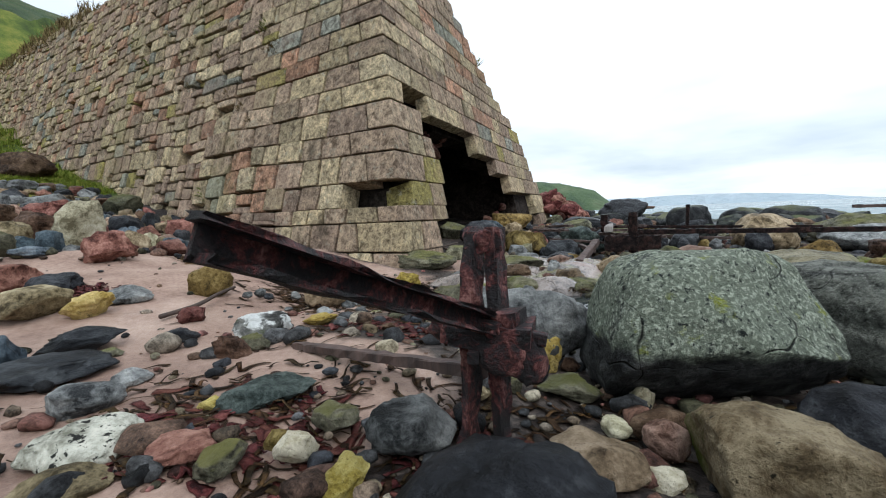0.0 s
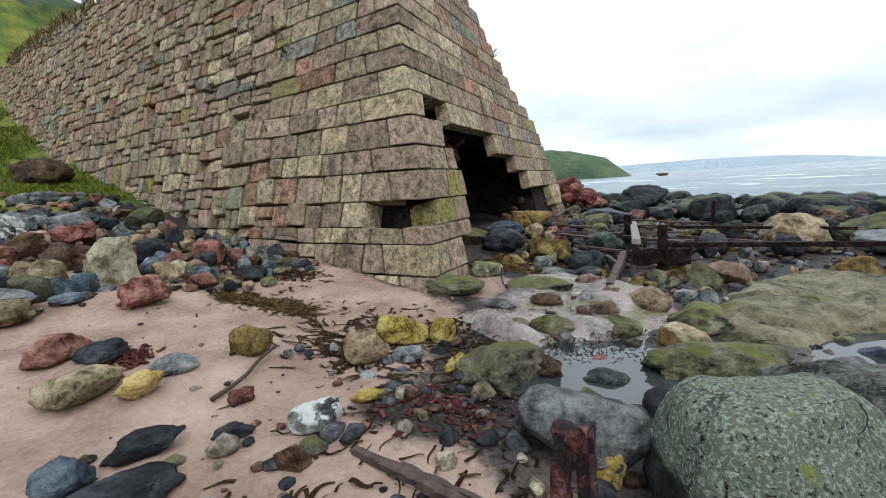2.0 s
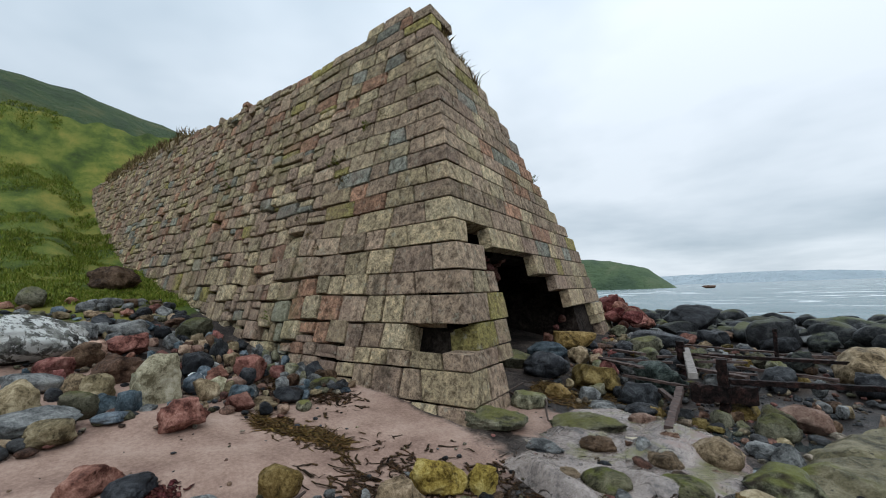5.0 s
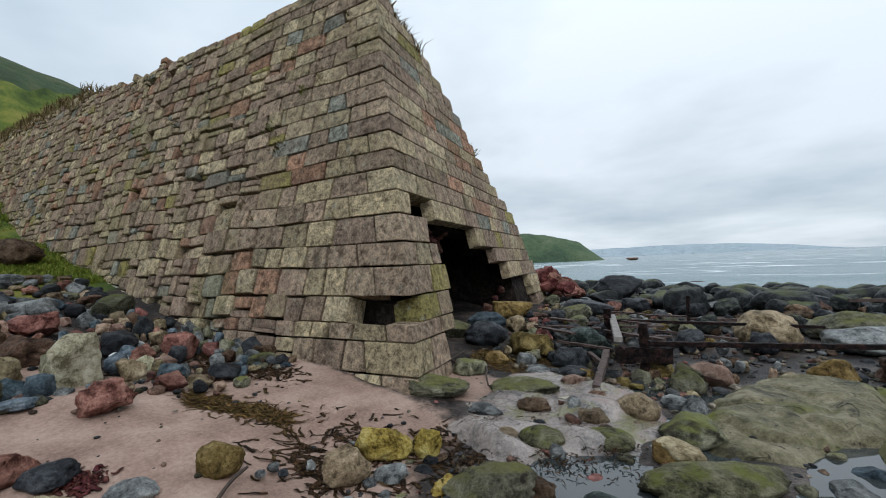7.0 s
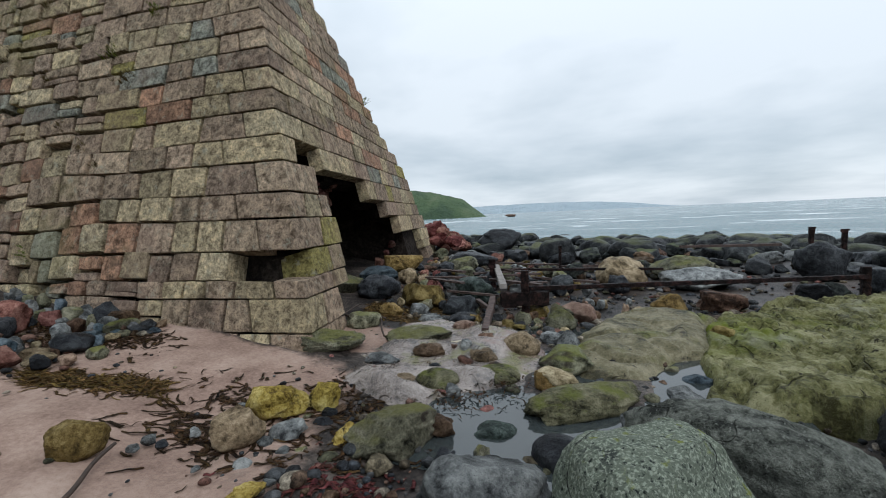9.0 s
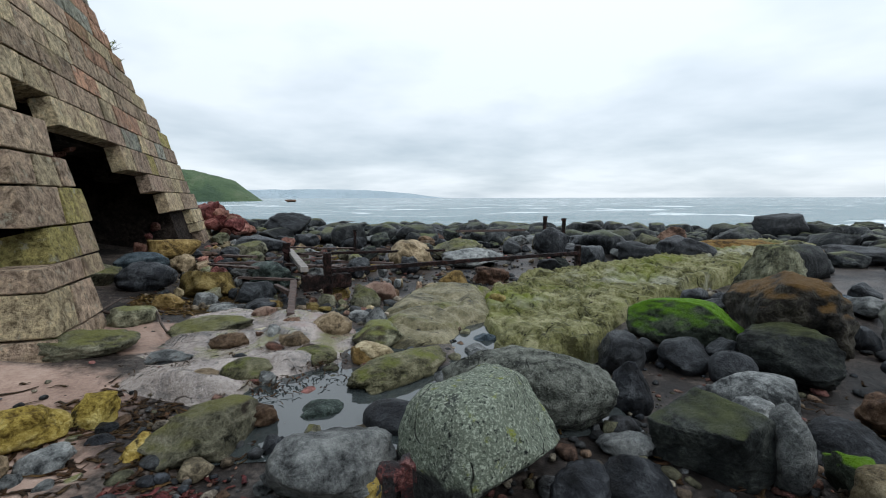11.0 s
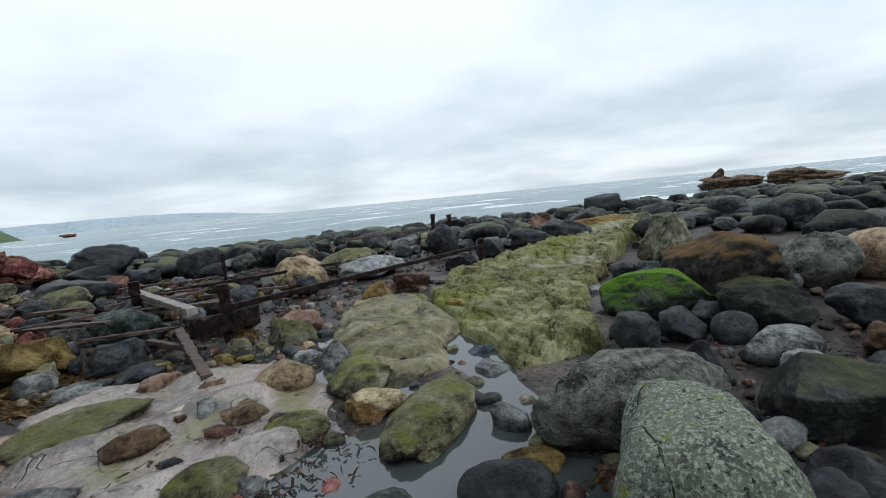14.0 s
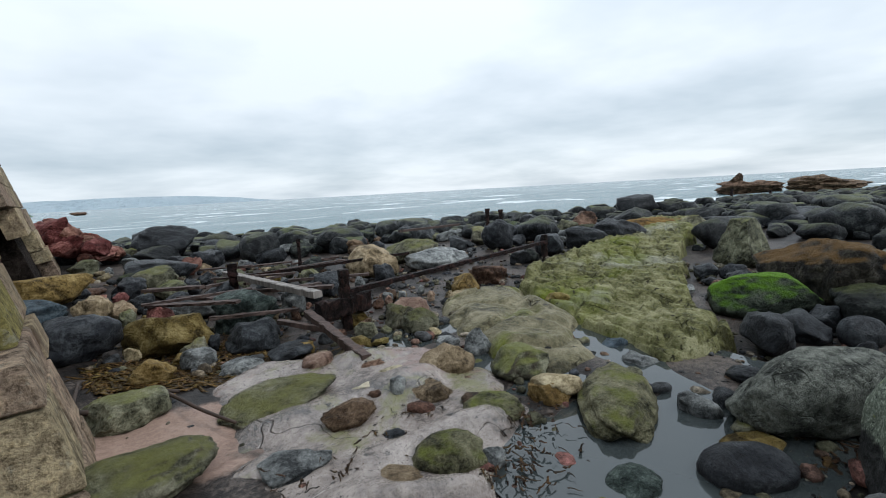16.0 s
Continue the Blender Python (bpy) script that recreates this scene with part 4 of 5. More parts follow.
rock("yellow", 1.54, -1.58, 0.24, 0.19, 0.14, 29, "small yellow-green rock on the shingle")
rock("dark", 5.03, -1.35, 0.34, 0.27, 0.35, -35, "dark boulder wedged between others")
rock("grey", 5.50, -2.29, 0.25, 0.28, 0.41, -52, "smooth grey wet boulder")
rock("dark", 6.09, -2.13, 0.44, 0.35, 0.18, -56, "smooth dark boulder on the shingle")
rock("moss", 5.82, -2.41, 0.35, 0.28, 0.16, -57, "bright green weed-covered stone")
rock("tan", 6.73, -2.20, 0.52, 0.41, 0.39, -62, "brown rounded boulder on the shingle")
rock("tan", 5.72, -2.71, 0.49, 0.39, 0.23, -61, "buff rounded boulder near the path")
rock("brown", 6.71, -1.88, 0.32, 0.25, 0.22, -58, "purple-brown wet boulder on the shingle")
rock("dark", 7.82, -1.44, 0.69, 0.55, 0.30, -60, "dark smooth boulder on the shingle")
rock("dark", 4.47, -2.35, 0.40, 0.32, 0.21, -38, "dark round wet boulder")
rock("dark", 9.43, 5.53, 1.13, 0.90, 0.55, -33, "black rounded boulder on the shingle")
rock("dark", 10.61, 5.45, 1.45, 1.16, 0.66, -38, "black oval boulder on the shingle")
rock("dark", 7.71, 7.09, 0.99, 0.80, 0.83, -23, "dark boulder by the posts")
rock("dark", 9.24, 8.10, 1.07, 0.85, 0.48, -27, "dark flat boulder on the shingle")
rock("dark", 20.03, 11.93, 2.36, 1.89, 1.20, -46, "dark boulder at the shore")
rock("dark", 14.70, 4.74, 1.81, 1.45, 0.43, -53, "long dark boulder on the shingle")
rock("dark", 16.32, 3.90, 2.47, 1.98, 0.61, -59, "large dark boulder on the shingle")
rock("olive", 13.07, 4.82, 1.18, 0.94, 0.59, -48, "olive-brown pointed boulder on the shingle")
rock("dark", -0.62, 2.84, 0.84, 0.67, 0.44, 15, "smooth black boulder beneath the arch")
rock("ochre", 0.14, 3.12, 0.94, 0.75, 0.36, 7, "ochre-brown angular boulder on the shingle")
rock("ochre", -1.47, 5.56, 1.10, 0.88, 0.46, 16, "yellow-brown angular block on the shingle")
rock("darkgreen", 1.04, 3.83, 0.94, 0.75, 0.48, -1, "rough dark green boulder")
rock("dark", 1.01, 2.75, 0.63, 0.50, 0.29, -1, "smooth black boulder on the shingle")
rock("grey", 0.43, 2.25, 0.34, 0.28, 0.18, 5, "pale blue-grey stone on the shingle")
rock("grey", 0.80, 1.93, 0.42, 0.33, 0.12, 1, "flat grey stone on the shingle")
rock("dark", 1.28, 2.04, 0.46, 0.37, 0.17, -5, "flat dark grey stone")
rock("dark", -0.44, 12.03, 1.70, 1.36, 0.94, 5, "tall dark rounded boulder")
rock("dark", -0.27, 8.03, 1.42, 1.13, 0.43, 6, "low black boulder on the shingle")
rock("grey", 0.35, 4.87, 0.83, 0.67, 0.21, 4, "flat grey slab on the shingle")
rock("blue", -1.44, 4.31, 0.91, 0.72, 0.32, 18, "blue-grey stone in the arch")
rock("tan", 2.09, 0.39, 0.35, 0.28, 0.16, -21, "buff block among small stones")
rock("pale", 1.67, 0.73, 0.25, 0.20, 0.13, -13, "pale buff small stone")
rock("pale", 2.00, 1.00, 0.25, 0.20, 0.10, -17, "pale small stone on the shingle")
rock("brown", 1.91, 1.27, 0.27, 0.22, 0.11, -14, "brown small stone on the shingle")
rock("grey", 3.63, -0.86, 0.29, 0.23, 0.20, -56, "round grey stone in the pool")
rock("grey", 4.07, -0.06, 0.35, 0.28, 0.15, -50, "dark grey stone in the channel")
rock("dark", 3.38, -1.13, 0.21, 0.17, 0.08, -58, "small dark stone in the pool")
rock("ochre", 4.78, 1.76, 0.42, 0.34, 0.23, -41, "round ochre stone on the ledge")
rock("blue", 0.91, -3.97, 0.26, 0.21, 0.17, 85, "dark grey rounded stone")
rock("darkslab", 1.19, -3.85, 0.58, 0.29, 0.09, 82, "flat black slab in the sand")
rock("spot", 2.22, -3.92, 0.32, 0.26, 0.09, 79, "white boulder with black speckles")
rock("tan", 2.39, -4.00, 0.23, 0.19, 0.06, 81, "orange-buff stone on the shingle")
rock("grey", 1.77, -3.81, 0.17, 0.14, 0.09, 79, "grey oval cobble on the shingle")
rock("yellow", 0.17, -3.42, 0.31, 0.25, 0.16, 78, "yellowish stone half in sand")
rock("tan", -0.08, -3.69, 0.51, 0.41, 0.19, 82, "brown flat boulder on the sand")
rock("darkslab", 0.86, -3.61, 0.41, 0.25, 0.12, 78, "flat dark brown stone in the sand")
rock("darkslab", 1.11, -3.23, 0.25, 0.15, 0.08, 70, "flat dark grey stone in the sand")
rock("white", 1.43, -2.87, 0.36, 0.29, 0.14, 61, "grey stone speckled with white lichen")
rock("yellow", 2.94, -3.51, 0.15, 0.12, 0.09, 52, "yellow-buff rock on the shingle")
rock("dark", 3.17, -3.22, 0.26, 0.2, 0.07, 36, "small dark wet stone in the shingle")
boulder_of("boulder", 3.89, -2.83, 0.50, 0.36, 0.26, -12, M["brownbuff"], "large brown-buff boulder stained with green weed", 121, 2.6, 0.12, 4)
rock("brown", 3.57, -2.61, 0.19, 0.15, 0.10, 11, "brown rounded stone on the shingle")
rock("tan", 3.46, -2.97, 0.31, 0.25, 0.11, 18, "orange-brown stone on the shingle")
rock("pale", 3.47, -2.45, 0.11, 0.09, 0.11, 13, "cream-white stone on the shingle")
rock("yellow", 2.98, -2.31, 0.20, 0.16, 0.18, 25, "yellow rock behind the post")
rock("oliveslab", 3.20, -2.49, 0.27, 0.22, 0.08, 21, "flat olive stone on the shingle")
rock("pale", 3.64, -2.92, 0.12, 0.10, 0.06, 10, "pale stone on the shingle")
rock("dark", 4.12, -2.43, 0.36, 0.28, 0.23, -8, "dark boulder beside the big one")
rock("pale", 4.07, -2.48, 0.08, 0.07, 0.07, -6, "small pale stone on the shingle")
rock("pale", 3.44, -2.69, 0.11, 0.09, 0.06, 16, "pale broken stone on the shingle")
rock("yellow", 1.42, -2.46, 0.24, 0.19, 0.07, 54, "small yellow stone on the shingle")
rock("yellow", 2.20, -3.53, 0.10, 0.08, 0.04, 67, "small yellow stone on weed")
rock("ochre", 2.65, -3.53, 0.09, 0.07, 0.06, 60, "small ochre stone on weed")
rock("grey", 2.80, -2.17, 0.72, 0.58, 0.38, 15, "large dark grey speckled boulder")
rock("grey", 2.03, -0.55, 0.17, 0.14, 0.12, -28, "small grey rock beside the pool")
rock("brown", 1.42, 0.40, 0.42, 0.34, 0.18, -10, "wedge of brown rock on the slab")
rock("grey", 0.98, 0.06, 0.43, 0.34, 0.10, -2, "flat grey rock sunk in wet sand")
rock("tan", 1.49, -0.42, 0.31, 0.25, 0.09, -14, "low buff rock sunk in wet sand")
rock("ochre", 2.86, -0.13, 0.34, 0.26, 0.16, -37, "yellow-brown broken block by the pool")
rock("brown", 1.71, 0.58, 0.21, 0.17, 0.14, -14, "small brown block on the slab")
rock("grey", 1.85, 0.49, 0.15, 0.12, 0.24, -17, "upright grey slab stone")
rock("grey", 2.94, -3.22, 0.29, 0.27, 0.13, 40, "rounded grey boulder bedded in shingle")
rock("redslab", 2.46, -3.74, 0.22, 0.2, 0.06, 71, "flat brick-red sandstone slab in the shingle")
rock("darkgreen", 2.28, -3.35, 0.38, 0.31, 0.07, 60, "flat blue-grey slab in wet sand")
rock("dark", 1.20, -3.84, 0.51, 0.41, 0.08, 82, "flat dark stone in the sand")
rock("grey", 1.81, -3.81, 0.23, 0.18, 0.12, 79, "grey rounded stone on the sand")
rock("olive", 2.68, -3.33, 0.17, 0.14, 0.07, 51, "greenish stone in the shingle")
rock("pink", 3.61, -2.72, 0.16, 0.13, 0.12, 5, "brown-pink rounded stone in the shingle")
rock("pale", 2.73, -3.52, 0.14, 0.11, 0.08, 56, "pale stone in the shingle")
rock("dark", 3.42, -3.45, 0.54, 0.42, 0.28, 36, "large blue-black wet boulder")

# ---- boulders with a shape of their own ----
boulder_of("boulder", 3.64, -2.14, 0.80, 1.03, 0.64, -57, M["lichen"], "big squarish grey boulder mottled with yellow-green lichen", 31, 4.2, 0.075, 2, taper=0.27)
boulder_of("boulder", 4.18, -1.32, 1.30, 0.74, 0.52, -20, M["granite"], "low grey granite boulder split by a long crack", 44, 2.6, 0.12, 3)
boulder_of("boulder", 6.56, 0.07, 1.26, 0.48, 0.47, -39, M["moss"], "long boulder with a bright green weed cap", 52, 2.5, 0.09, 3)
boulder_of("boulder", 7.75, -0.06, 1.10, 1.75, 0.80, -27, M["crusted"], "huge brown boulder crusted with short weed", 63, 2.6, 0.16, 5)
boulder_of("boulder", 9.3, 1.62, 1.2, 0.75, 0.9, -10, M["olive"], "tilted olive boulder beside the ledge", 77, 2.8, 0.16, 6, taper=0.35)
boulder_of("boulder", 5.12, -2.02, 0.80, 0.70, 0.38, 13, M["darkolive"], "large dark block with green stains", 101, 4.2, 0.09, 6)
boulder_of("boulder", 7.01, -0.85, 1.02, 0.94, 0.40, -72, M["darkolive"], "long dark olive-capped boulder", 102, 2.6, 0.13, 5, taper=0.2)
boulder_of("boulder", 6.12, -1.35, 0.68, 0.46, 0.19, -30, M["grey"], "smooth grey boulder on the shingle", 103, 2.4, 0.08, 3, 4)
boulder_of("boulder", 5.44, -0.47, 0.46, 0.66, 0.30, -62, M["dark"], "dark angular boulder on the shingle", 104, 3.2, 0.14, 8, 4)
boulder_of("boulder", 6.18, -0.50, 0.44, 0.68, 0.19, -62, M["dark"], "dark wedge-shaped boulder on the shingle", 105, 2.8, 0.14, 6, 4)
boulder_of("stone", 6.33, -0.91, 0.40, 0.30, 0.20, -35, M["dark"], "smooth black boulder on the shingle", 106, 2.3, 0.05, 1, 4)
boulder_of("boulder", 9.2, -0.55, 0.95, 0.8, 0.62, -40, M["granite"], "pitted grey boulder behind the weedy one", 107, 2.5, 0.16, 4, 4)
boulder_of("boulder", 10.0, -0.95, 0.95, 0.8, 0.58, -40, M["tan"], "smooth brown rounded boulder on the shore", 108, 2.3, 0.05, 1, 4)
boulder_of("boulder", 3.24, -0.46, 1.15, 0.58, 0.2, 42, M["mossy"], "low rock mound covered in green weed", 81, 2.2, 0.16, 0)
boulder_of("boulder", 0.11, 0.24, 0.92, 0.66, 0.24, 15, M["olive"], "low green-stained brown rock beneath the corner", 85, 2.2, 0.17, 1)
boulder_of("boulder", 1.82, -0.36, 0.48, 0.44, 0.16, -21, M["mossy"], "low green-topped rock in the wet slab", 91, 2.1, 0.17, 0, 4)
boulder_of("boulder", 2.38, -0.05, 0.48, 0.42, 0.13, -29, M["mossy"], "olive rock hump at the pool's edge", 92, 2.1, 0.17, 0, 4)
boulder_of("boulder", 1.03, 0.92, 0.95, 0.62, 0.2, 12, M["olive"], "tilted rock bed stained green", 93, 2.3, 0.17, 2, 5)
boulder_of("boulder", -0.02, 1.22, 0.6, 0.45, 0.2, 14, M["olive"], "greenish rock bed beside the sand", 94, 2.3, 0.17, 2, 4)

boulder_of("boulder", 3.17, -1.40, 0.52, 0.34, 0.19, -28, M["dark"], "smooth dark oval stone at the pool", 111, 2.4, 0.05, 1, 4)
boulder_of("boulder", 2.60, -1.10, 0.36, 0.30, 0.15, 20, M["darkgreen"], "green-grey rounded stone in the pool", 112, 2.5, 0.12, 3, 4)
boulder_of("stone", 3.44, -1.30, 0.40, 0.22, 0.12, -25, M["ochre"], "flat ochre stone at the pool", 113, 3.4, 0.12, 6, 4)
boulder_of("stone", 3.66, -1.19, 0.24, 0.20, 0.14, 0, M["olive"], "small olive stone at the pool", 114, 2.8, 0.10, 3, 4)
PLACED += [(8.0, -1.75, 0.5), (5.05, -0.35, 0.5), (4.75, -0.75, 0.3)]

# ---- bedrock ----
def bedrock(name, u_axis, origin, us, vs, top, material, label, category="rock"):
    """A rock sheet laid over the beach: top(u, v) gives its height and how far inside its edge a place lies."""
    ux = Vector((math.cos(u_axis), math.sin(u_axis)))
    vx = Vector((-ux.y, ux.x))
    verts, keep = [], []
    for v in vs:
        for u in us:
            p = Vector(origin) + ux * u + vx * v
            z, inside = top(u, v, p)
            base = ground_z(p.x, p.y) - 0.12 - dig(p.x, p.y)
            verts.append((p.x, p.y, base + (z - base) * smooth(-0.02, 0.14, inside)))
            keep.append(inside > -0.15)
    w = len(us)
    faces = []
    for j in range(len(vs) - 1):
        for i in range(w - 1):
            q = (j * w + i, j * w + i + 1, (j + 1) * w + i + 1, (j + 1) * w + i)
            if any(keep[k] for k in q):
                faces.append(q)
    return tagged(new(name, raw(name, verts, faces, material)), label, category, "", "structure")


def ledge_top(u, v, p):
    left = float(np.interp(u, (-0.3, 0.3, 1.0, 2.0, 3.4, 5.5, 10, 12), (0.0, 0.6, 1.3, 2.0, 2.3, 1.7, 1.1, 0.6)))
    right = float(np.interp(u, (-0.3, 0.4, 2.0, 6.0, 11.3, 12), (-0.2, -0.8, -0.45, -0.5, -1.3, -0.8)))
    wob = 0.16 * noise.noise(Vector((p.x * 1.6, p.y * 1.6, 2)))
    inside = min(left - v, v - right, u + 0.35, 11.8 - u) + wob
    n = 0.10 * noise.noise(Vector((p.x * 0.9, p.y * 0.9, 5))) + 0.05 * noise.noise(Vector((p.x * 2.7, p.y * 2.7, 5)))
    bed = 0.24 * (u * 0.3 - v * 0.5) + 1.3 * n
    f = bed / 0.045
    beds = 0.045 * (math.floor(f) + smooth(0.88, 1.0, f - math.floor(f)))
    split = 1.6 * max(0.0, 0.07 - abs(noise.noise(Vector((p.x * 1.1, p.y * 1.6, 9))))) + 1.2 * max(0.0, 0.06 - abs(noise.noise(Vector((p.x * 2.3, p.y * 1.3, 19)))))
    return -0.17 + 0.017 * u + beds - 0.85 * 0.24 * (u * 0.3 - v * 0.5) - split + 0.020 * noise.noise(Vector((p.x * 7, p.y * 7, 1))) + 0.010 * noise.noise(Vector((p.x * 19, p.y * 19, 1))), inside


bedrock("bedrock_1", math.atan2(0.57, 0.82), (4.4, 0.0), [0.035 * k - 0.6 for k in range(358)], [0.032 * k - 1.6 for k in range(132)], ledge_top, M["ledge"], "green and grey layered rock ledge")


def mound_top(u, v, p):
    wob = 0.22 * noise.noise(Vector((p.x * 1.9, p.y * 1.9, 8)))
    inside = 1.0 - math.hypot((u - 1.75) / 1.9, v / (0.66 + 0.12 * u)) + wob
    lump = 0.5 + 0.5 * noise.noise(Vector((p.x * 1.7, p.y * 1.7, 3)))
    return -0.26 + 0.16 * smooth(0, 0.5, inside) * (0.4 + lump) - 0.5 * max(0.0, 0.14 - abs(noise.noise(Vector((p.x * 1.5, p.y * 1.5, 33))))) + 0.016 * noise.noise(Vector((p.x * 6, p.y * 6, 3))) + 0.006 * noise.noise(Vector((p.x * 16, p.y * 16, 3))), inside * 0.7


bedrock("bedrock_2", radians(70), (3.3, 0.1), [0.035 * k - 0.4 for k in range(131)], [0.035 * k - 1.3 for k in range(80)], mound_top, M["mound"], "low rounded green-tinged rock outcrop")


def slab_top(u, v, p):
    wob = 0.25 * noise.noise(Vector((p.x * 1.5, p.y * 1.5, 11)))
    inside = 1.0 - math.hypot((u - 1.25) / 1.55, v / 1.45) + wob
    ripple = max(0.0, noise.noise(Vector((p.x * 1.3, p.y * 2.1, 21)))) * 0.24 - 0.12 * max(0.0, 0.12 - abs(noise.noise(Vector((p.x * 1.2, p.y * 1.4, 37)))))
    return -0.245 + ripple + 0.05 * smooth(0.3, 1.4, v) + 0.014 * noise.noise(Vector((p.x * 8, p.y * 8, 4))), inside * 0.6


bedrock("bedrock_3", radians(8), (0.2, 0.35), [0.05 * k - 0.5 for k in range(75)], [0.05 * k - 1.6 for k in range(66)], slab_top, M["slab"], "flat wet grey-brown sandstone slab")


def orange_top(u, v, p):
    wob = 0.3 * noise.noise(Vector((p.x * 1.1, p.y * 1.1, 14)))
    inside = 1.0 - math.hypot(u / 1.9, v / 1.0) + wob
    return 0.02 + 0.16 * smooth(0, 0.8, inside) + 0.05 * noise.noise(Vector((p.x * 3, p.y * 3, 4))), inside * 0.8


bedrock("bedrock_4", radians(-25), (12.6, 6.0), [0.1 * k - 2.6 for k in range(52)], [0.1 * k - 1.6 for k in range(32)], orange_top, M["orange"], "rock covered with orange-brown weed")
pool = sheet("water_2", [1.9 + 0.1 * k for k in range(31)], [-1.75 + 0.1 * k for k in range(41)], -0.30, M["pool"], "still rock pool water reflecting the sky")

sheet("water_3", [6.9 + 0.1 * k for k in range(25)], [-2.2 + 0.1 * k for k in range(10)], -0.455, M["pool"], "small still pool between dark boulders")

# ---- red rubble heap at the wall's far end ----
rng = random.Random(3)
for k in range(34):
    a, r = rng.uniform(0, 6.28), rng.uniform(0, 0.95)
    lift = max(0.0, 1.05 - r * 0.9) * rng.uniform(0.5, 1.0)
    w = rng.uniform(0.45, 0.85)
    rock(rng.choice(("darkred", "darkred", "red")), -2.42 + r * math.cos(a), 10.5 + 1.3 * r * math.sin(a), w, w * 0.6, w * rng.uniform(0.4, 0.6), rng.uniform(0, 180), "broken red sandstone block in a heap", lift, (rng.uniform(-35, 35), rng.uniform(-35, 35)), "broken")

# ---- loose stones strewn between the placed ones ----
WORDS = {"dark": "dark wet rounded stone on the shore", "blue": "blue-grey rounded cobble on the beach", "grey": "grey rounded cobble on the beach", "tan": "buff sandstone cobble on the beach",
         "brown": "brown angular stone on the beach", "red": "dull red sandstone cobble", "olive": "grey-green rounded stone on the shore", "ochre": "ochre angular stone on the shore",
         "pink": "pinkish rounded beach cobble", "pale": "pale cream beach pebble stone", "darkolive": "dark olive-topped boulder on the shore"}


def strew(n, x0, x1, y0, y1, sizes, kinds, seed, where=None, tight=0.8, style=""):
    r = random.Random(seed)
    made = 0
    for _ in range(n * 14):
        if made >= n:
            break
        x, y = r.uniform(x0, x1), r.uniform(y0, y1)
        w = sizes[0] * (sizes[1] / sizes[0]) ** (r.random() ** 1.4)
        if where and not where(x, y):
            continue
        if any((x - a) ** 2 + (y - b) ** 2 < (tight * (q + w * 0.45)) ** 2 for a, b, q in PLACED):
            continue
        kind = r.choice(kinds)
        d = w * r.uniform(0.6, 0.95)
        rock(kind, x, y, w, d, min(w, d) * r.uniform(0.45, 0.8), r.uniform(0, 180), WORDS[kind], 0.0, (r.uniform(-12, 12), r.uniform(-12, 12)), style)
        made += 1


def on_ledge(x, y):
    p = Vector((x - 4.4, y))
    u, v = p.x * 0.821 + p.y * 0.571, -p.x * 0.571 + p.y * 0.821
    return ledge_top(u, v, Vector((x, y)))[1] > 0.05 and -0.3 < u < 12


def outside_wall(x, y):
    return y < 0.095 * x - 0.35 or x > 0.1 - 0.233 * y


MIXED = ("grey", "grey", "blue", "tan", "tan", "red", "brown", "olive", "blue", "dark", "pink")
strew(105, -9.0, -1.9, -4.9, -0.6, (0.16, 0.5), MIXED, 1, outside_wall, 0.72)
strew(40, -10.0, -6.0, -6.5, -0.9, (0.3, 0.75), ("grey", "olive", "brown", "grey", "red"), 2, outside_wall, 0.75)
strew(85, -1.9, 3.2, 1.8, 9.5, (0.18, 0.55), ("tan", "brown", "ochre", "dark", "grey", "olive", "dark", "red"), 3, outside_wall, 0.7, "broken")
strew(45, 1.2, 4.6, 0.6, 4.2, (0.12, 0.34), ("tan", "brown", "olive", "grey", "pink"), 4, lambda x, y: not on_ledge(x, y), 0.75)
strew(95, 3.9, 11.0, -6.0, 1.6, (0.28, 0.85), ("dark", "dark", "dark", "grey", "darkolive", "blue"), 5, lambda x, y: not on_ledge(x, y) and math.hypot(x - 3.6, y + 4.2) > 0.8, 0.72)
strew(110, -2.5, 13.0, 5.2, 14.0, (0.45, 1.15), ("dark", "dark", "grey", "olive", "darkolive", "dark", "brown"), 6, lambda x, y: outside_wall(x, y) and not on_ledge(x, y), 0.72)
strew(34, 0.2, 3.0, -2.4, -1.0, (0.08, 0.2), ("grey", "brown", "dark", "olive", "dark"), 7, lambda x, y: not on_ledge(x, y), 0.75)
strew(60, -7.5, -1.6, -1.9, -0.45, (0.12, 0.36), MIXED, 9, outside_wall, 0.62)
strew(70, -10.0, -2.0, -1.9, -0.1, (0.14, 0.42), ("grey", "olive", "brown", "dark", "grey", "blue"), 10, lambda x, y: 0.095 * x - 0.75 < y < 0.095 * x - 0.12, 0.6)
strew(28, 0.6, 4.2, -4.4, -2.2, (0.07, 0.2), ("tan", "grey", "brown", "dark", "pale", "olive", "red"), 8, lambda x, y: math.hypot(x - 3.6, y + 4.2) > 0.5, 0.8)


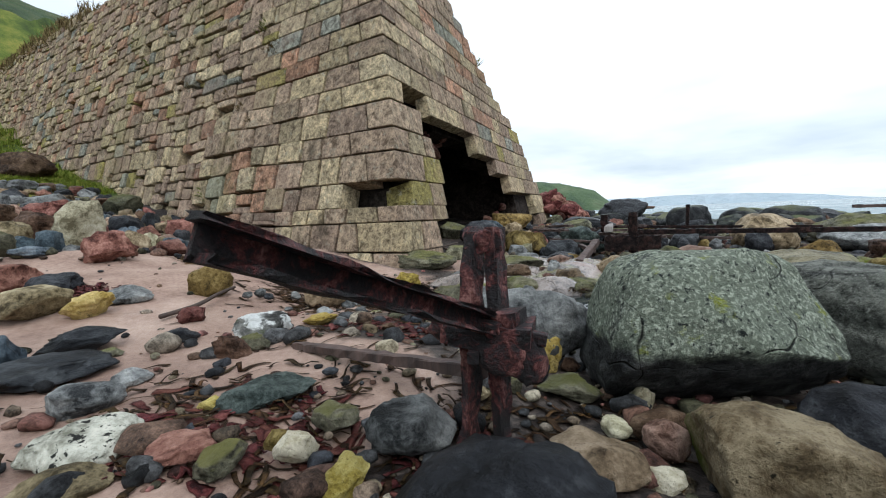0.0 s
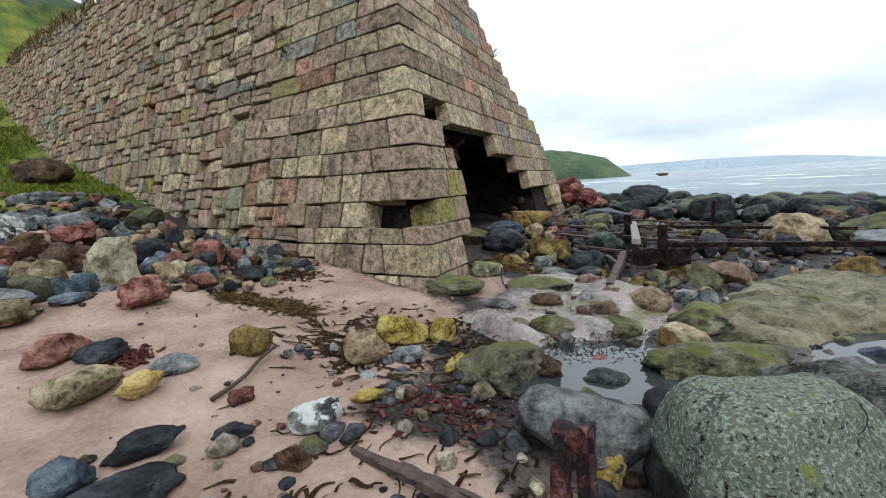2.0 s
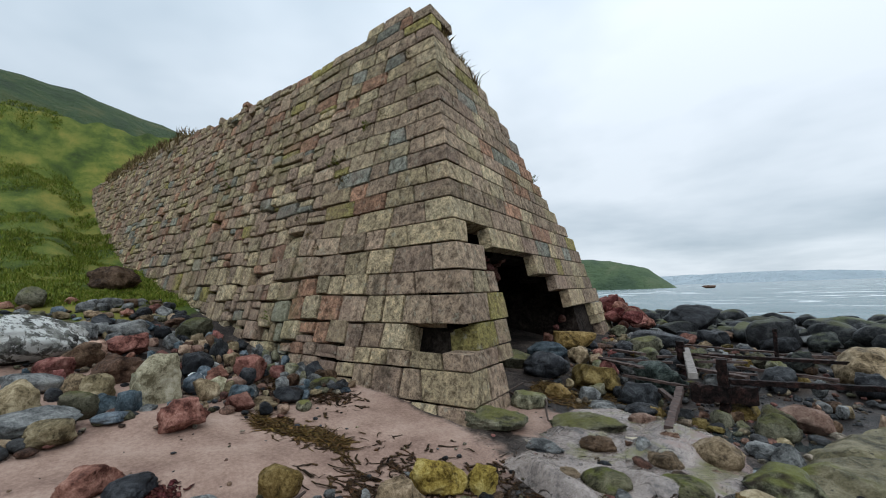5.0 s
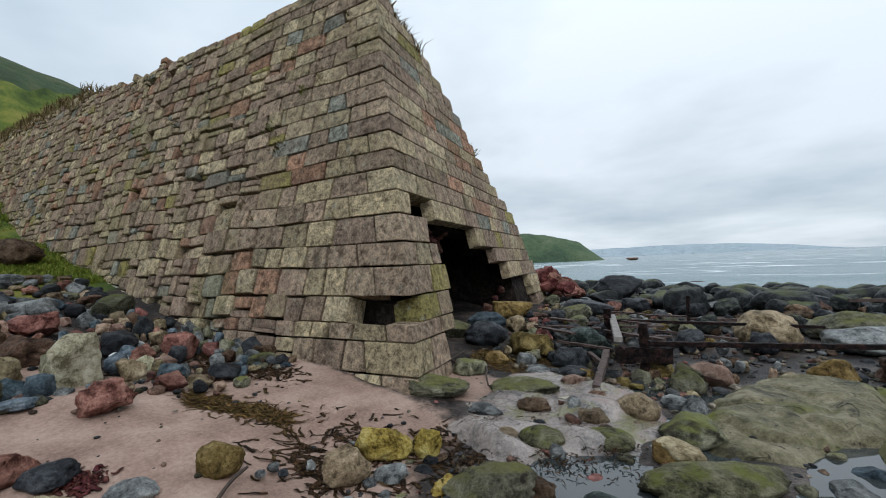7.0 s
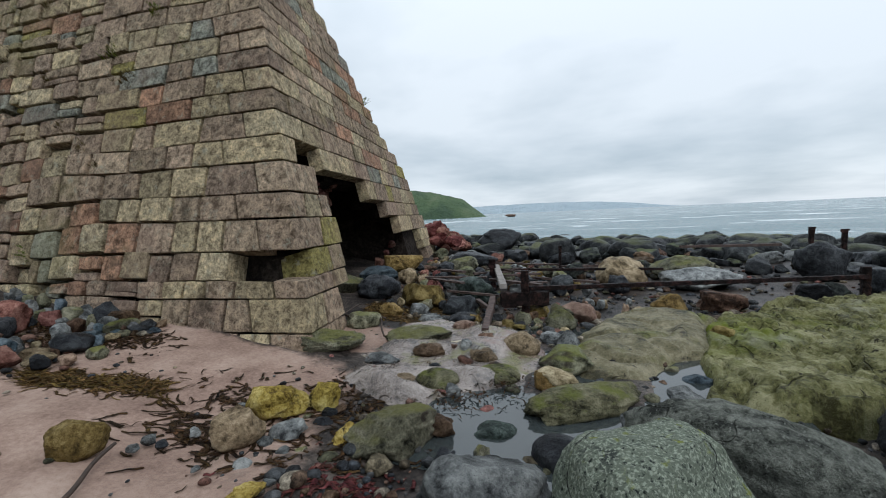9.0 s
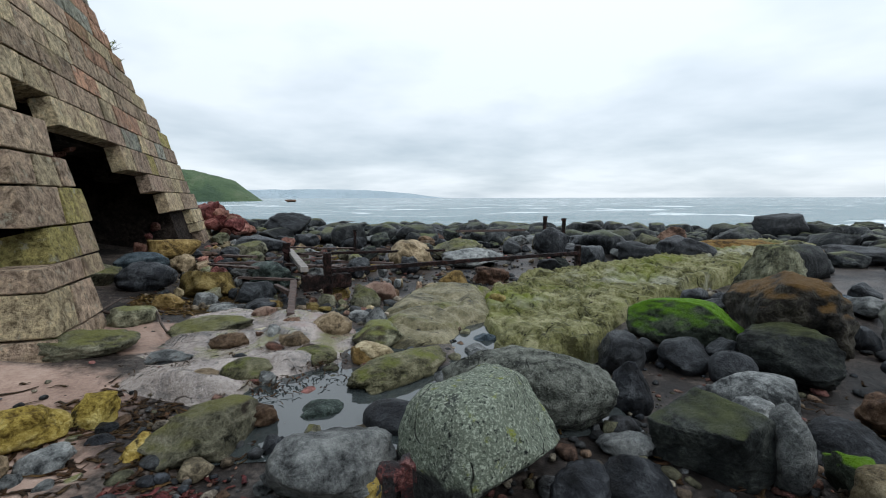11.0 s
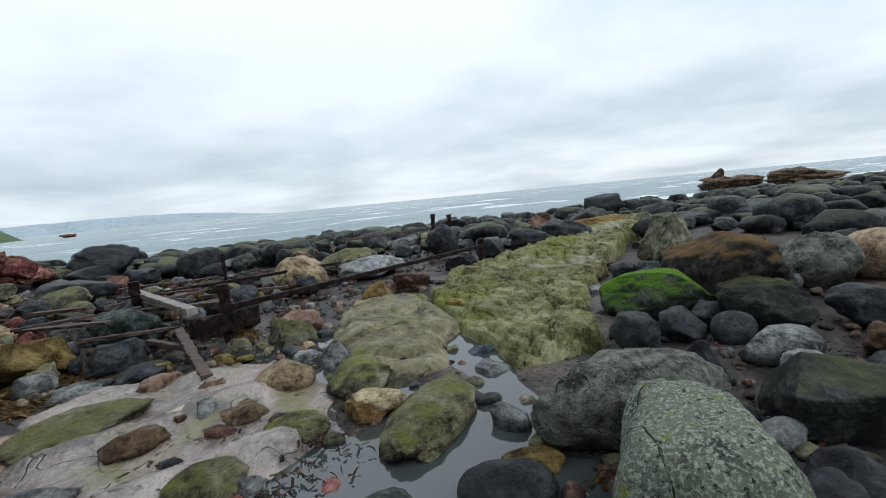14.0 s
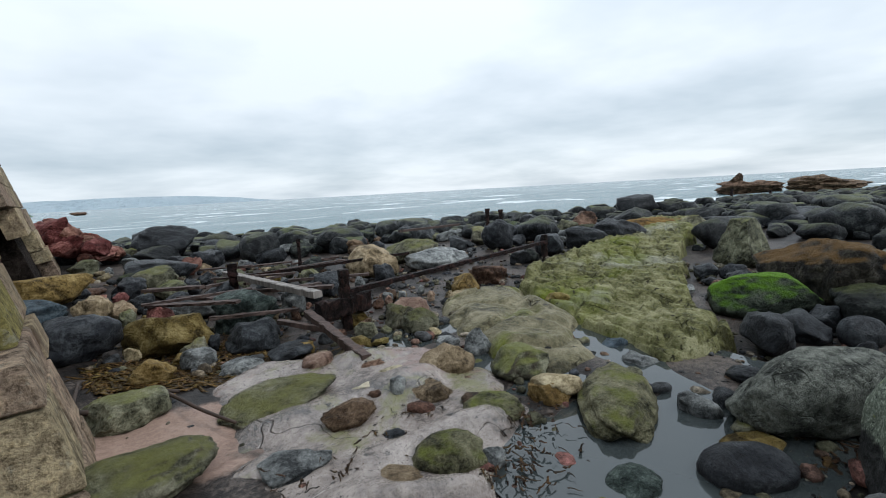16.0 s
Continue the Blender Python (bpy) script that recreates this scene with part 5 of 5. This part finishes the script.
# ---- countless stones: far boulders, cobbles and pebbles ----
def heap(name, n, spot, size, level, material, seed, label, category, shapes=10, style="round"):
    r = random.Random(seed)
    sq, rg, ct = STYLE[style]
    base = [rock_verts(level, 2000 + seed * 50 + k, sq, rg, ct) for k in range(shapes)]
    tri = np.array(BALL[level][1])
    allv, allf, o = [], [], 0
    for _ in range(n):
        x, y = spot(r)
        w = size(r, x, y)
        if w <= 0:
            continue
        d, h = w * r.uniform(0.6, 0.95), w * r.uniform(0.42, 0.68)
        v = base[r.randrange(shapes)] * np.array((w, d, h))
        a = r.uniform(0, 6.28)
        c, s = math.cos(a), math.sin(a)
        z = ground_z(x, y) - dig(x, y) - 0.16 * h
        allv.append(np.stack([v[:, 0] * c - v[:, 1] * s + x, v[:, 0] * s + v[:, 1] * c + y, v[:, 2] + z], 1))
        allf.append(tri + o)
        o += len(v)
    v, f = np.concatenate(allv), np.concatenate(allf)
    return tagged(new(name, raw(name, v.tolist(), f.tolist(), material)), label, category, "", "stuff")


def far_spot(r):
    while True:
        x, y = r.uniform(-4, 60), r.uniform(-14, 30)
        s = 0.25 * x + 0.97 * y
        if s < 27.5 and math.hypot(x - 3, y + 3) > 9.5 and outside_wall(x, y) and not on_ledge(x, y) and (y > 10 or x > 9):
            return x, y


heap("shore_boulders", 2100, far_spot, lambda r, x, y: 0.5 * 3.2 ** (r.random() ** 1.3) * (1 if r.random() > 0.2 else 0.6), 3, M["shore"], 1, "dark wet boulders covering the far shore", "boulders", 14)


def behind_spot(r):
    while True:
        x, y = r.uniform(-14, 14), r.uniform(-16, -4.6)
        if math.hypot(x - 3.4, y + 4.2) > 1.0:
            return x, y


heap("shore_cobbles", 700, behind_spot, lambda r, x, y: 0.15 * 4 ** (r.random() ** 1.5), 2, M["pebble"], 2, "mixed grey and brown cobbles on the beach", "stones")


def pebble_spot(r):
    while True:
        x, y = r.uniform(-4.5, 6.5), r.uniform(-5, 5)
        if not outside_wall(x, y) or on_ledge(x, y):
            continue
        sandy = smooth(2.2, 0.4, x + 0.35 * (y + 2)) * smooth(-3.0, -2.0, x)
        if r.random() > 0.9 * sandy:
            return x, y


heap("pebbles", 5200, pebble_spot, lambda r, x, y: 0.014 * 6 ** (r.random() ** 1.6), 2, M["pebble"], 3, "small mixed pebbles strewn on the sand", "pebbles", 8)


def cobble_spot(r):
    while True:
        x, y = r.uniform(-9, 9), r.uniform(-6, 9)
        if outside_wall(x, y) and not on_ledge(x, y) and (x < -1.8 or x > 1.0 or y > 1.6):
            return x, y


heap("cobbles", 2200, cobble_spot, lambda r, x, y: 0.07 * 3.2 ** (r.random() ** 1.4), 2, M["pebble"], 4, "small cobbles filling gaps between boulders", "stones", 10)


# ---- offshore rocks ----
def skerry(x, y, long, wide, high, turn, seed, label):
    ob = new("sea_rock", raw("sea_rock", rock_verts(5, seed, 2.3, 0.45, 4), BALL[5][1], M["brown"]))
    ob.matrix_world = Matrix.Translation((x, y, -1.35)) @ Euler((0, 0, radians(turn))).to_matrix().to_4x4() @ Matrix.Diagonal((long, wide, high, 1))
    return tagged(ob, label, "rock", "offshore rocks")


skerry(62.3, 27.3, 7.6, 4, 2.0, -66, 4, "reddish-brown rock islet in the surf")
skerry(61.5, 28.4, 2.3, 1.9, 3.0, -50, 9, "upright brown stack on a rock islet")
skerry(61.5, 19.0, 7.6, 4.5, 2.3, -74, 15, "low dark brown rock islet in the surf")
skerry(-50, 251, 6.5, 3.0, 1.9, 10, 22, "small black rock in the sea")
skerry(57, 9.5, 4, 2.5, 1.7, -70, 18, "low brown rock in the surf")

# ---- rusty iron at the camera's start ----
mount = empty("rusty_iron_frame", (3.18, -3.12, ground_z(3.18, -3.12)), "rusted iron post with a channel beam standing in the shingle", "iron frame")
bars_of(mount,
        ("plank", (3.10, -3.14, -0.34), (3.105, -3.07, 0.455), 0.042, 0.075, M["rust"], "", 0.4, 1),
        ("plank", (3.20, -3.08, -0.34), (3.165, -3.04, 0.47), 0.04, 0.07, M["rust"], "", 0.4, 2),
        ("head_plate", (3.09, -3.07, 0.42), (3.19, -3.035, 0.43), 0.06, 0.06, M["rust"], "", 0.4, 3),
        ("collar", (3.05, -3.17, 0.16), (3.31, -3.08, 0.14), 0.13, 0.09, M["rust"], "", 0.4, 4),
        ("clamp", (3.24, -3.10, 0.22), (3.27, -3.09, 0.04), 0.08, 0.09, M["rust"], "", 0.3, 5),
        ("bolt", (3.30, -3.10, 0.15), (3.355, -3.08, 0.14), 0.035, 0.035, M["rust"], "", 0.1, 6),
        ("bolt", (3.16, -3.17, 0.09), (3.18, -3.21, 0.09), 0.035, 0.035, M["rust"], "", 0.1, 7),
        ("beam_web", (3.26, -3.98, 0.50), (3.18, -3.12, 0.175), 0.012, 0.06, M["rust"], "", 0.25, 8),
        ("beam_flange", (3.275, -3.98, 0.528), (3.195, -3.12, 0.203), 0.062, 0.014, M["rust"], "", 0.55, 9),
        ("beam_flange", (3.275, -3.98, 0.472), (3.195, -3.12, 0.147), 0.062, 0.014, M["rust"], "", 0.55, 10),
        ("lower_rail", (1.85, -2.93, -0.16), (3.12, -3.05, -0.01), 0.05, 0.045, M["drift"], "dark splintered timber rail", 0.25, 11),
        ("splinter", (2.15, -2.88, -0.16), (2.75, -2.95, -0.07), 0.035, 0.03, M["drift"], "", 0.4, 12))

for k, (x, y, z, w, d, h) in enumerate([(3.07, -3.15, 0.15, 0.15, 0.13, 0.11), (3.24, -3.12, 0.10, 0.17, 0.14, 0.15), (3.31, -3.10, 0.08, 0.10, 0.10, 0.14), (3.13, -3.06, 0.44, 0.13, 0.09, 0.07), (3.17, -3.16, 0.17, 0.16, 0.08, 0.07)]):
    lump = rock_verts(3, 700 + k, 2.6, 0.3, 4) * np.array((w, d, h)) + np.array((x, y, z - h / 2)) - np.array(mount.location)
    part("rust_lump", raw("rust_lump", lump, BALL[3][1], M["rust"]), mount, "swollen flaking lump of rust")

# ---- rail and posts among the boulders ----
rail = empty("iron_rail", (2.14, 2.91, -0.3), "rusted iron rail on short posts among boulders", "rail")
bars_of(rail,
        ("post", (2.14, 2.91, -0.55), (2.14, 2.91, 0.43), 0.13, 0.11, M["iron"], "", 0.2, 21),
        ("foot_beam", (1.75, 2.75, -0.04), (2.5, 3.05, -0.06), 0.16, 0.24, M["iron"], "", 0.25, 22),
        ("strut", (2.15, 2.95, 0.05), (2.25, 3.4, -0.3), 0.09, 0.09, M["iron"], "", 0.25, 23),
        ("long_rail", (2.2, 2.95, 0.12), (7.62, 5.12, 0.05), 0.085, 0.075, M["iron"], "", 0.15, 24),
        ("end_post", (7.62, 5.15, -0.6), (7.6, 5.15, 0.22), 0.13, 0.12, M["iron"], "", 0.25, 25))
frame2 = empty("iron_rail", (1.2, 5.6, -0.3), "rusted iron rail end lying behind the first", "rail")
bars_of(frame2,
        ("post", (0.95, 5.4, -0.55), (0.95, 5.4, 0.36), 0.15, 0.13, M["iron"], "", 0.25, 31),
        ("long_rail", (0.95, 5.45, 0.1), (4.6, 6.3, 0.02), 0.07, 0.06, M["iron"], "", 0.2, 32))


def iron_post(x, y, foot, top, wide, seed, label):
    t = empty("iron_post", (x, y, foot), label, "post", "iron posts")
    bars_of(t, ("shaft", (x, y, foot - 0.3), (x + 0.02, y, top), wide, wide * 0.8, M["iron"], "", 0.2, seed), ("cap", (x + 0.02, y, top - 0.08), (x + 0.02, y, top), wide * 1.3, wide, M["iron"], "", 0.3, seed + 1))


iron_post(2.31, 6.95, -0.3, 0.52, 0.07, 41, "thin rusted iron post among boulders")
iron_post(7.72, 7.65, -0.2, 0.8, 0.10, 43, "leaning rusted iron post among boulders")
iron_post(8.45, 8.0, -0.2, 0.72, 0.10, 45, "short rusted iron post among boulders")
iron_post(42, 18.8, -1.3, 0.12, 0.22, 47, "dark iron post standing in the surf")
iron_post(47, 18.0, -1.3, -0.2, 0.22, 49, "dark iron post standing in the surf")


def plank_thing(name, a, b, wide, tall, material, seed, label, bite=0.2):
    c = (Vector(a) + Vector(b)) / 2
    ob = new(name)
    ob.location = c
    bar("board", Vector(a) - c, Vector(b) - c, wide, tall, material, ob, "", bite, seed)
    return tagged(ob, label, "timber")


plank_thing("timber_beam", (1.78, 2.84, 0.17), (0.86, 6.1, 0.1), 0.13, 0.09, M["bleached"], 51, "bleached grey timber beam leaning on the rail", 0.12)
plank_thing("timber_pole", (1.86, 1.3, -0.19), (1.62, 2.75, -0.02), 0.10, 0.09, M["drift"], 52, "weathered brown timber pole on the stones")
plank_thing("timber_pole", (1.3, 2.9, -0.1), (1.75, 2.2, -0.12), 0.07, 0.06, M["drift"], 53, "dark broken timber under the rail")
plank_thing("timber_pole", (5.2, 8.2, 0.35), (7.6, 9.0, 0.3), 0.08, 0.07, M["drift"], 54, "drift timber lying across the boulders")


r = random.Random(71)
for k in range(16):
    x, y, a, L = r.uniform(-0.3, 2.6), r.uniform(3.3, 7.6), r.uniform(-0.7, 0.9), r.uniform(0.7, 1.6)
    z = ground_z(x, y) + r.uniform(0.2, 0.32)
    plank_thing("timber_plank", (x, y, z), (x + L * math.cos(a), y + L * math.sin(a), z + r.uniform(-0.08, 0.08)), r.uniform(0.06, 0.13), r.uniform(0.03, 0.06), M["drift"], 60 + k, "dark broken driftwood plank among the boulders", 0.3)


# ---- seaweed, stalks, grass ----
def stalk(points, r, label):
    v, f = tube([(x, y, ground_z(x, y) + z) for x, y, z in points], r, 7, 0.7)
    return tagged(new("kelp_stalk", raw("kelp_stalk", v, f, M["stick"])), label, "seaweed", "kelp stalks")


def bent(points, n=14):
    out = []
    for k in range(n + 1):
        t = k / n * (len(points) - 1)
        i = min(int(t), len(points) - 2)
        p = [Vector(points[max(0, min(len(points) - 1, i + j))]) for j in (-1, 0, 1, 2)]
        s = t - i
        out.append(0.5 * (2 * p[1] + (p[2] - p[0]) * s + (2 * p[0] - 5 * p[1] + 4 * p[2] - p[3]) * s * s + (3 * p[1] - p[0] - 3 * p[2] + p[3]) * s ** 3))
    return out


stalk(bent([(0.69, -3.17, 0.05), (0.55, -2.88, 0.045), (0.38, -2.65, 0.06), (0.31, -2.48, 0.09)]), 0.017, "dark bent kelp stalk on the sand")
stalk(bent([(-0.38, 1.25, 0.1), (-0.17, 1.2, 0.1), (0.03, 1.39, 0.14), (0.32, 1.32, 0.13)]), 0.022, "dark brown kelp stalk on the slab")
stalk(bent([(0.2, 1.34, 0.15), (0.32, 1.2, 0.12), (0.48, 0.91, 0.12), (0.68, 0.61, 0.12)]), 0.017, "dark brown kelp stalk on the slab")
stalk(bent([(-0.31, 0.83, 0.1), (-0.31, 1.13, 0.12), (-0.37, 1.68, 0.14)]), 0.018, "dark brown kelp stalk on the slab")


def weed(name, n, spots, material, seed, label, length=(0.08, 0.26), width=(0.007, 0.028), lift=0.006):
    r = random.Random(seed)
    verts, faces = [], []
    for _ in range(n):
        cx, cy, sx, sy = r.choice(spots)
        x, y = r.gauss(cx, sx), r.gauss(cy, sy)
        if not outside_wall(x, y):
            continue
        a, k, w, L = r.uniform(0, 6.28), r.uniform(-6, 6), r.uniform(*width), r.uniform(*length)
        h = abs(r.gauss(0.003, 0.006))
        pts = []
        for i in range(6):
            pts.append((x, y, ground_z(x, y) - 0.8 * dig(x, y) + lift + h * (1 + math.sin(i * 1.7 + a)) + 0.05 * noise.noise(Vector((x, y, 0)) * 0.9) + 0.022 * noise.noise(Vector((x, y, 0)) * 3.1)))
            x, y, a = x + math.cos(a) * L / 5, y + math.sin(a) * L / 5, a + k * L / 5 + r.uniform(-0.5, 0.5)
        v, f = tube(pts, w, 5, 0.4, 0.14)
        o = len(verts)
        verts += v
        faces += [tuple(o + j for j in q) for q in f]
    return tagged(new(name, raw(name, verts, faces, material)), label, "seaweed", "", "stuff")


weed("kelp_heap", 600, [(-1.15, -1.85, 0.26, 0.08), (-0.7, -1.65, 0.18, 0.06), (-1.5, -1.95, 0.2, 0.08)], M["kelp"], 1, "heap of brown kelp on the pink sand")
weed("dark_weed", 1500, [(-2.9, -1.0, 0.4, 0.25), (-2.6, -1.5, 0.2, 0.2), (-2.4, -0.6, 0.3, 0.1), (-3.4, -1.7, 0.35, 0.4), (-3.6, -0.9, 0.4, 0.15), (-3.0, -0.75, 0.4, 0.12), (-2.0, -0.9, 0.3, 0.15), (-4.6, -0.95, 0.5, 0.12), (-5.8, -1.05, 0.6, 0.12)], M["weed"], 2, "black wrack strewn along the cobbles", (0.06, 0.22))
weed("pool_weed", 600, [(0.2, -1.5, 0.4, 0.25), (1.0, -1.0, 0.35, 0.25), (1.5, -1.5, 0.4, 0.3), (0.6, -2.0, 0.4, 0.2), (1.9, -1.1, 0.3, 0.2)], M["weed"], 3, "dark wrack round the yellow rocks", (0.06, 0.25))
weed("shingle_weed", 380, [(2.5, -3.3, 0.35, 0.22), (2.9, -3.5, 0.25, 0.15), (1.9, -3.7, 0.3, 0.15), (2.7, -2.9, 0.25, 0.25), (3.3, -2.75, 0.2, 0.15), (1.7, -2.8, 0.3, 0.2), (2.7, -3.45, 0.3, 0.15), (2.3, -3.55, 0.25, 0.15), (3.0, -3.0, 0.2, 0.15)], M["weed"], 4, "dark weed tangled in the shingle", (0.05, 0.2), (0.004, 0.02))
weed("red_weed", 420, [(2.35, -3.72, 0.16, 0.1), (2.6, -3.45, 0.25, 0.12), (1.9, -2.2, 0.25, 0.15), (3.15, -3.25, 0.12, 0.1), (-0.45, -3.3, 0.08, 0.06)], M["redweed"], 5, "dark red seaweed scraps on the shingle", (0.04, 0.16), (0.008, 0.034))
weed("arch_weed", 1200, [(0.2, 1.75, 0.25, 0.12), (0.7, 2.2, 0.3, 0.2), (1.1, 1.9, 0.25, 0.2), (0.0, 2.3, 0.35, 0.25), (0.5, 3.0, 0.4, 0.4), (-0.4, 2.2, 0.2, 0.2)], M["kelp"], 6, "brown weed lodged between boulders", (0.08, 0.3))
weed("slab_weed", 230, [(2.15, -0.62, 0.18, 0.1), (2.0, -0.75, 0.2, 0.1), (1.7, 0.15, 0.2, 0.15), (2.5, -0.35, 0.12, 0.1), (1.2, -0.3, 0.3, 0.15)], M["weed"], 8, "small dark weed scraps on the wet slab", (0.03, 0.1), (0.004, 0.014), 0.075)
weed("gap_weed", 400, [(3.9, -1.5, 0.3, 0.2), (5.2, -2.6, 0.5, 0.3), (6.6, -2.0, 0.4, 0.3)], M["weed"], 7, "brown weed between dark boulders", (0.06, 0.2))


def tufts(name, n, spot, blade, material, seed, label, kind="stuff"):
    r = random.Random(seed)
    verts, faces = [], []
    for _ in range(n):
        c, up = spot(r)
        for _ in range(r.randint(5, 9)):
            L = r.uniform(*blade)
            lean = Vector((r.gauss(0, 0.5), r.gauss(0, 0.5), 0))
            b = c + Vector((r.gauss(0, 0.05), r.gauss(0, 0.05), 0)) * (L * 4)
            w = Vector((r.gauss(0, 1), r.gauss(0, 1), 0)).normalized() * L * 0.06
            m = b + up * L * 0.6 + lean * L * 0.3
            t = b + up * L * 0.85 + lean * L * 0.9
            o = len(verts)
            verts += [b - w, b + w, m + w * 0.7, m - w * 0.7, t]
            faces += [(o, o + 1, o + 2, o + 3), (o + 3, o + 2, o + 4)]
    return tagged(new(name, raw(name, verts, faces, material)), label, "plant", "", kind)


UP = Vector((0, 0, 1))


def bank_spot(r):
    while True:
        x = -9.5 - 24 * r.random() ** 1.3
        y = r.uniform(-10, 0.095 * x + 1.5)
        if r.random() < smooth(-8.0, -10.5, x + 0.35 * (y + 1)):
            p = Vector((x, y, 0))
            rise = smooth(-9, -16, x)
            return Vector((x, y, ground_z(x, y) - 0.05 + 0.05 * noise.noise(p * 0.9) + rise * (0.8 * noise.noise(p * 0.35) + 0.32 * noise.noise(p * 1.1)))), UP


tufts("grass", 24000, bank_spot, (0.09, 0.22), M["grass"], 1, "rough green grass covering the bank")


def wall_spot(r):
    x = -r.uniform(15, 25)
    return front(x, wall_top(x) + r.uniform(-0.5, 0.25)) + F_N * 0.05 + Vector((0, r.uniform(0, 0.6), 0)), UP


tufts("dry_grass", 900, wall_spot, (0.12, 0.3), M["dry"], 2, "dry grass hanging over the wall top")
tufts("dry_grass", 70, lambda r: (side(2.1 + 1.4 * (q := r.random()), 6.95 - 0.65 * q) - R_N * 0.1, UP), (0.15, 0.34), M["dry"], 3, "dry grass on the ruin's upper edge")


def wall_plant(x, z, n, seed, size, label, on_side=False, cover="grass"):
    p = side(x, z) if on_side else front(x, z)
    nrm = R_N if on_side else F_N
    tufts("wall_plant", n, lambda r: (p + Vector((r.gauss(0, 0.1), r.gauss(0, 0.05), r.gauss(0, 0.12))) * size - nrm * 0.02, (UP * 0.5 + nrm).normalized()), (0.06 * size, 0.15 * size), M[cover], seed, label)


wall_plant(5.75, 4.42, 14, 11, 1.0, "small green bush rooted in the wall joint", True)
for k, (x, z, size, cover) in enumerate([(-4.42, 4.40, 0.9, "grass"), (-3.87, 3.85, 0.9, "dry"), (-3.13, 5.2, 0.8, "dry"), (-3.59, 5.0, 0.8, "grass"), (-9.34, 4.7, 0.9, "grass"), (-4.64, 2.8, 0.7, "dry"),
                                         (-4.22, 2.45, 0.6, "dry"), (-7.1, 4.75, 0.8, "dry"), (-2.65, 6.3, 0.7, "dry"), (-5.21, 3.2, 0.6, "dry"), (-5.46, 1.1, 0.7, "grass"), (-4.15, 5.95, 0.7, "dry"),
                                         (-6.2, 5.6, 0.7, "dry"), (-8.2, 5.3, 0.8, "dry"), (-5.8, 4.1, 0.6, "dry"), (-10.5, 5.6, 0.9, "grass"), (-6.9, 3.6, 0.6, "dry"), (-2.9, 4.3, 0.5, "grass")]):
    wall_plant(x, z, 16, 20 + k, size, "small tuft of weeds in a wall joint" if cover == "grass" else "brown withered tuft in a wall joint", False, cover)

# ---- wall stones, last ----
for v, f in PIECES:
    part("block", raw("block", v, f, M["block"], True), RUIN)
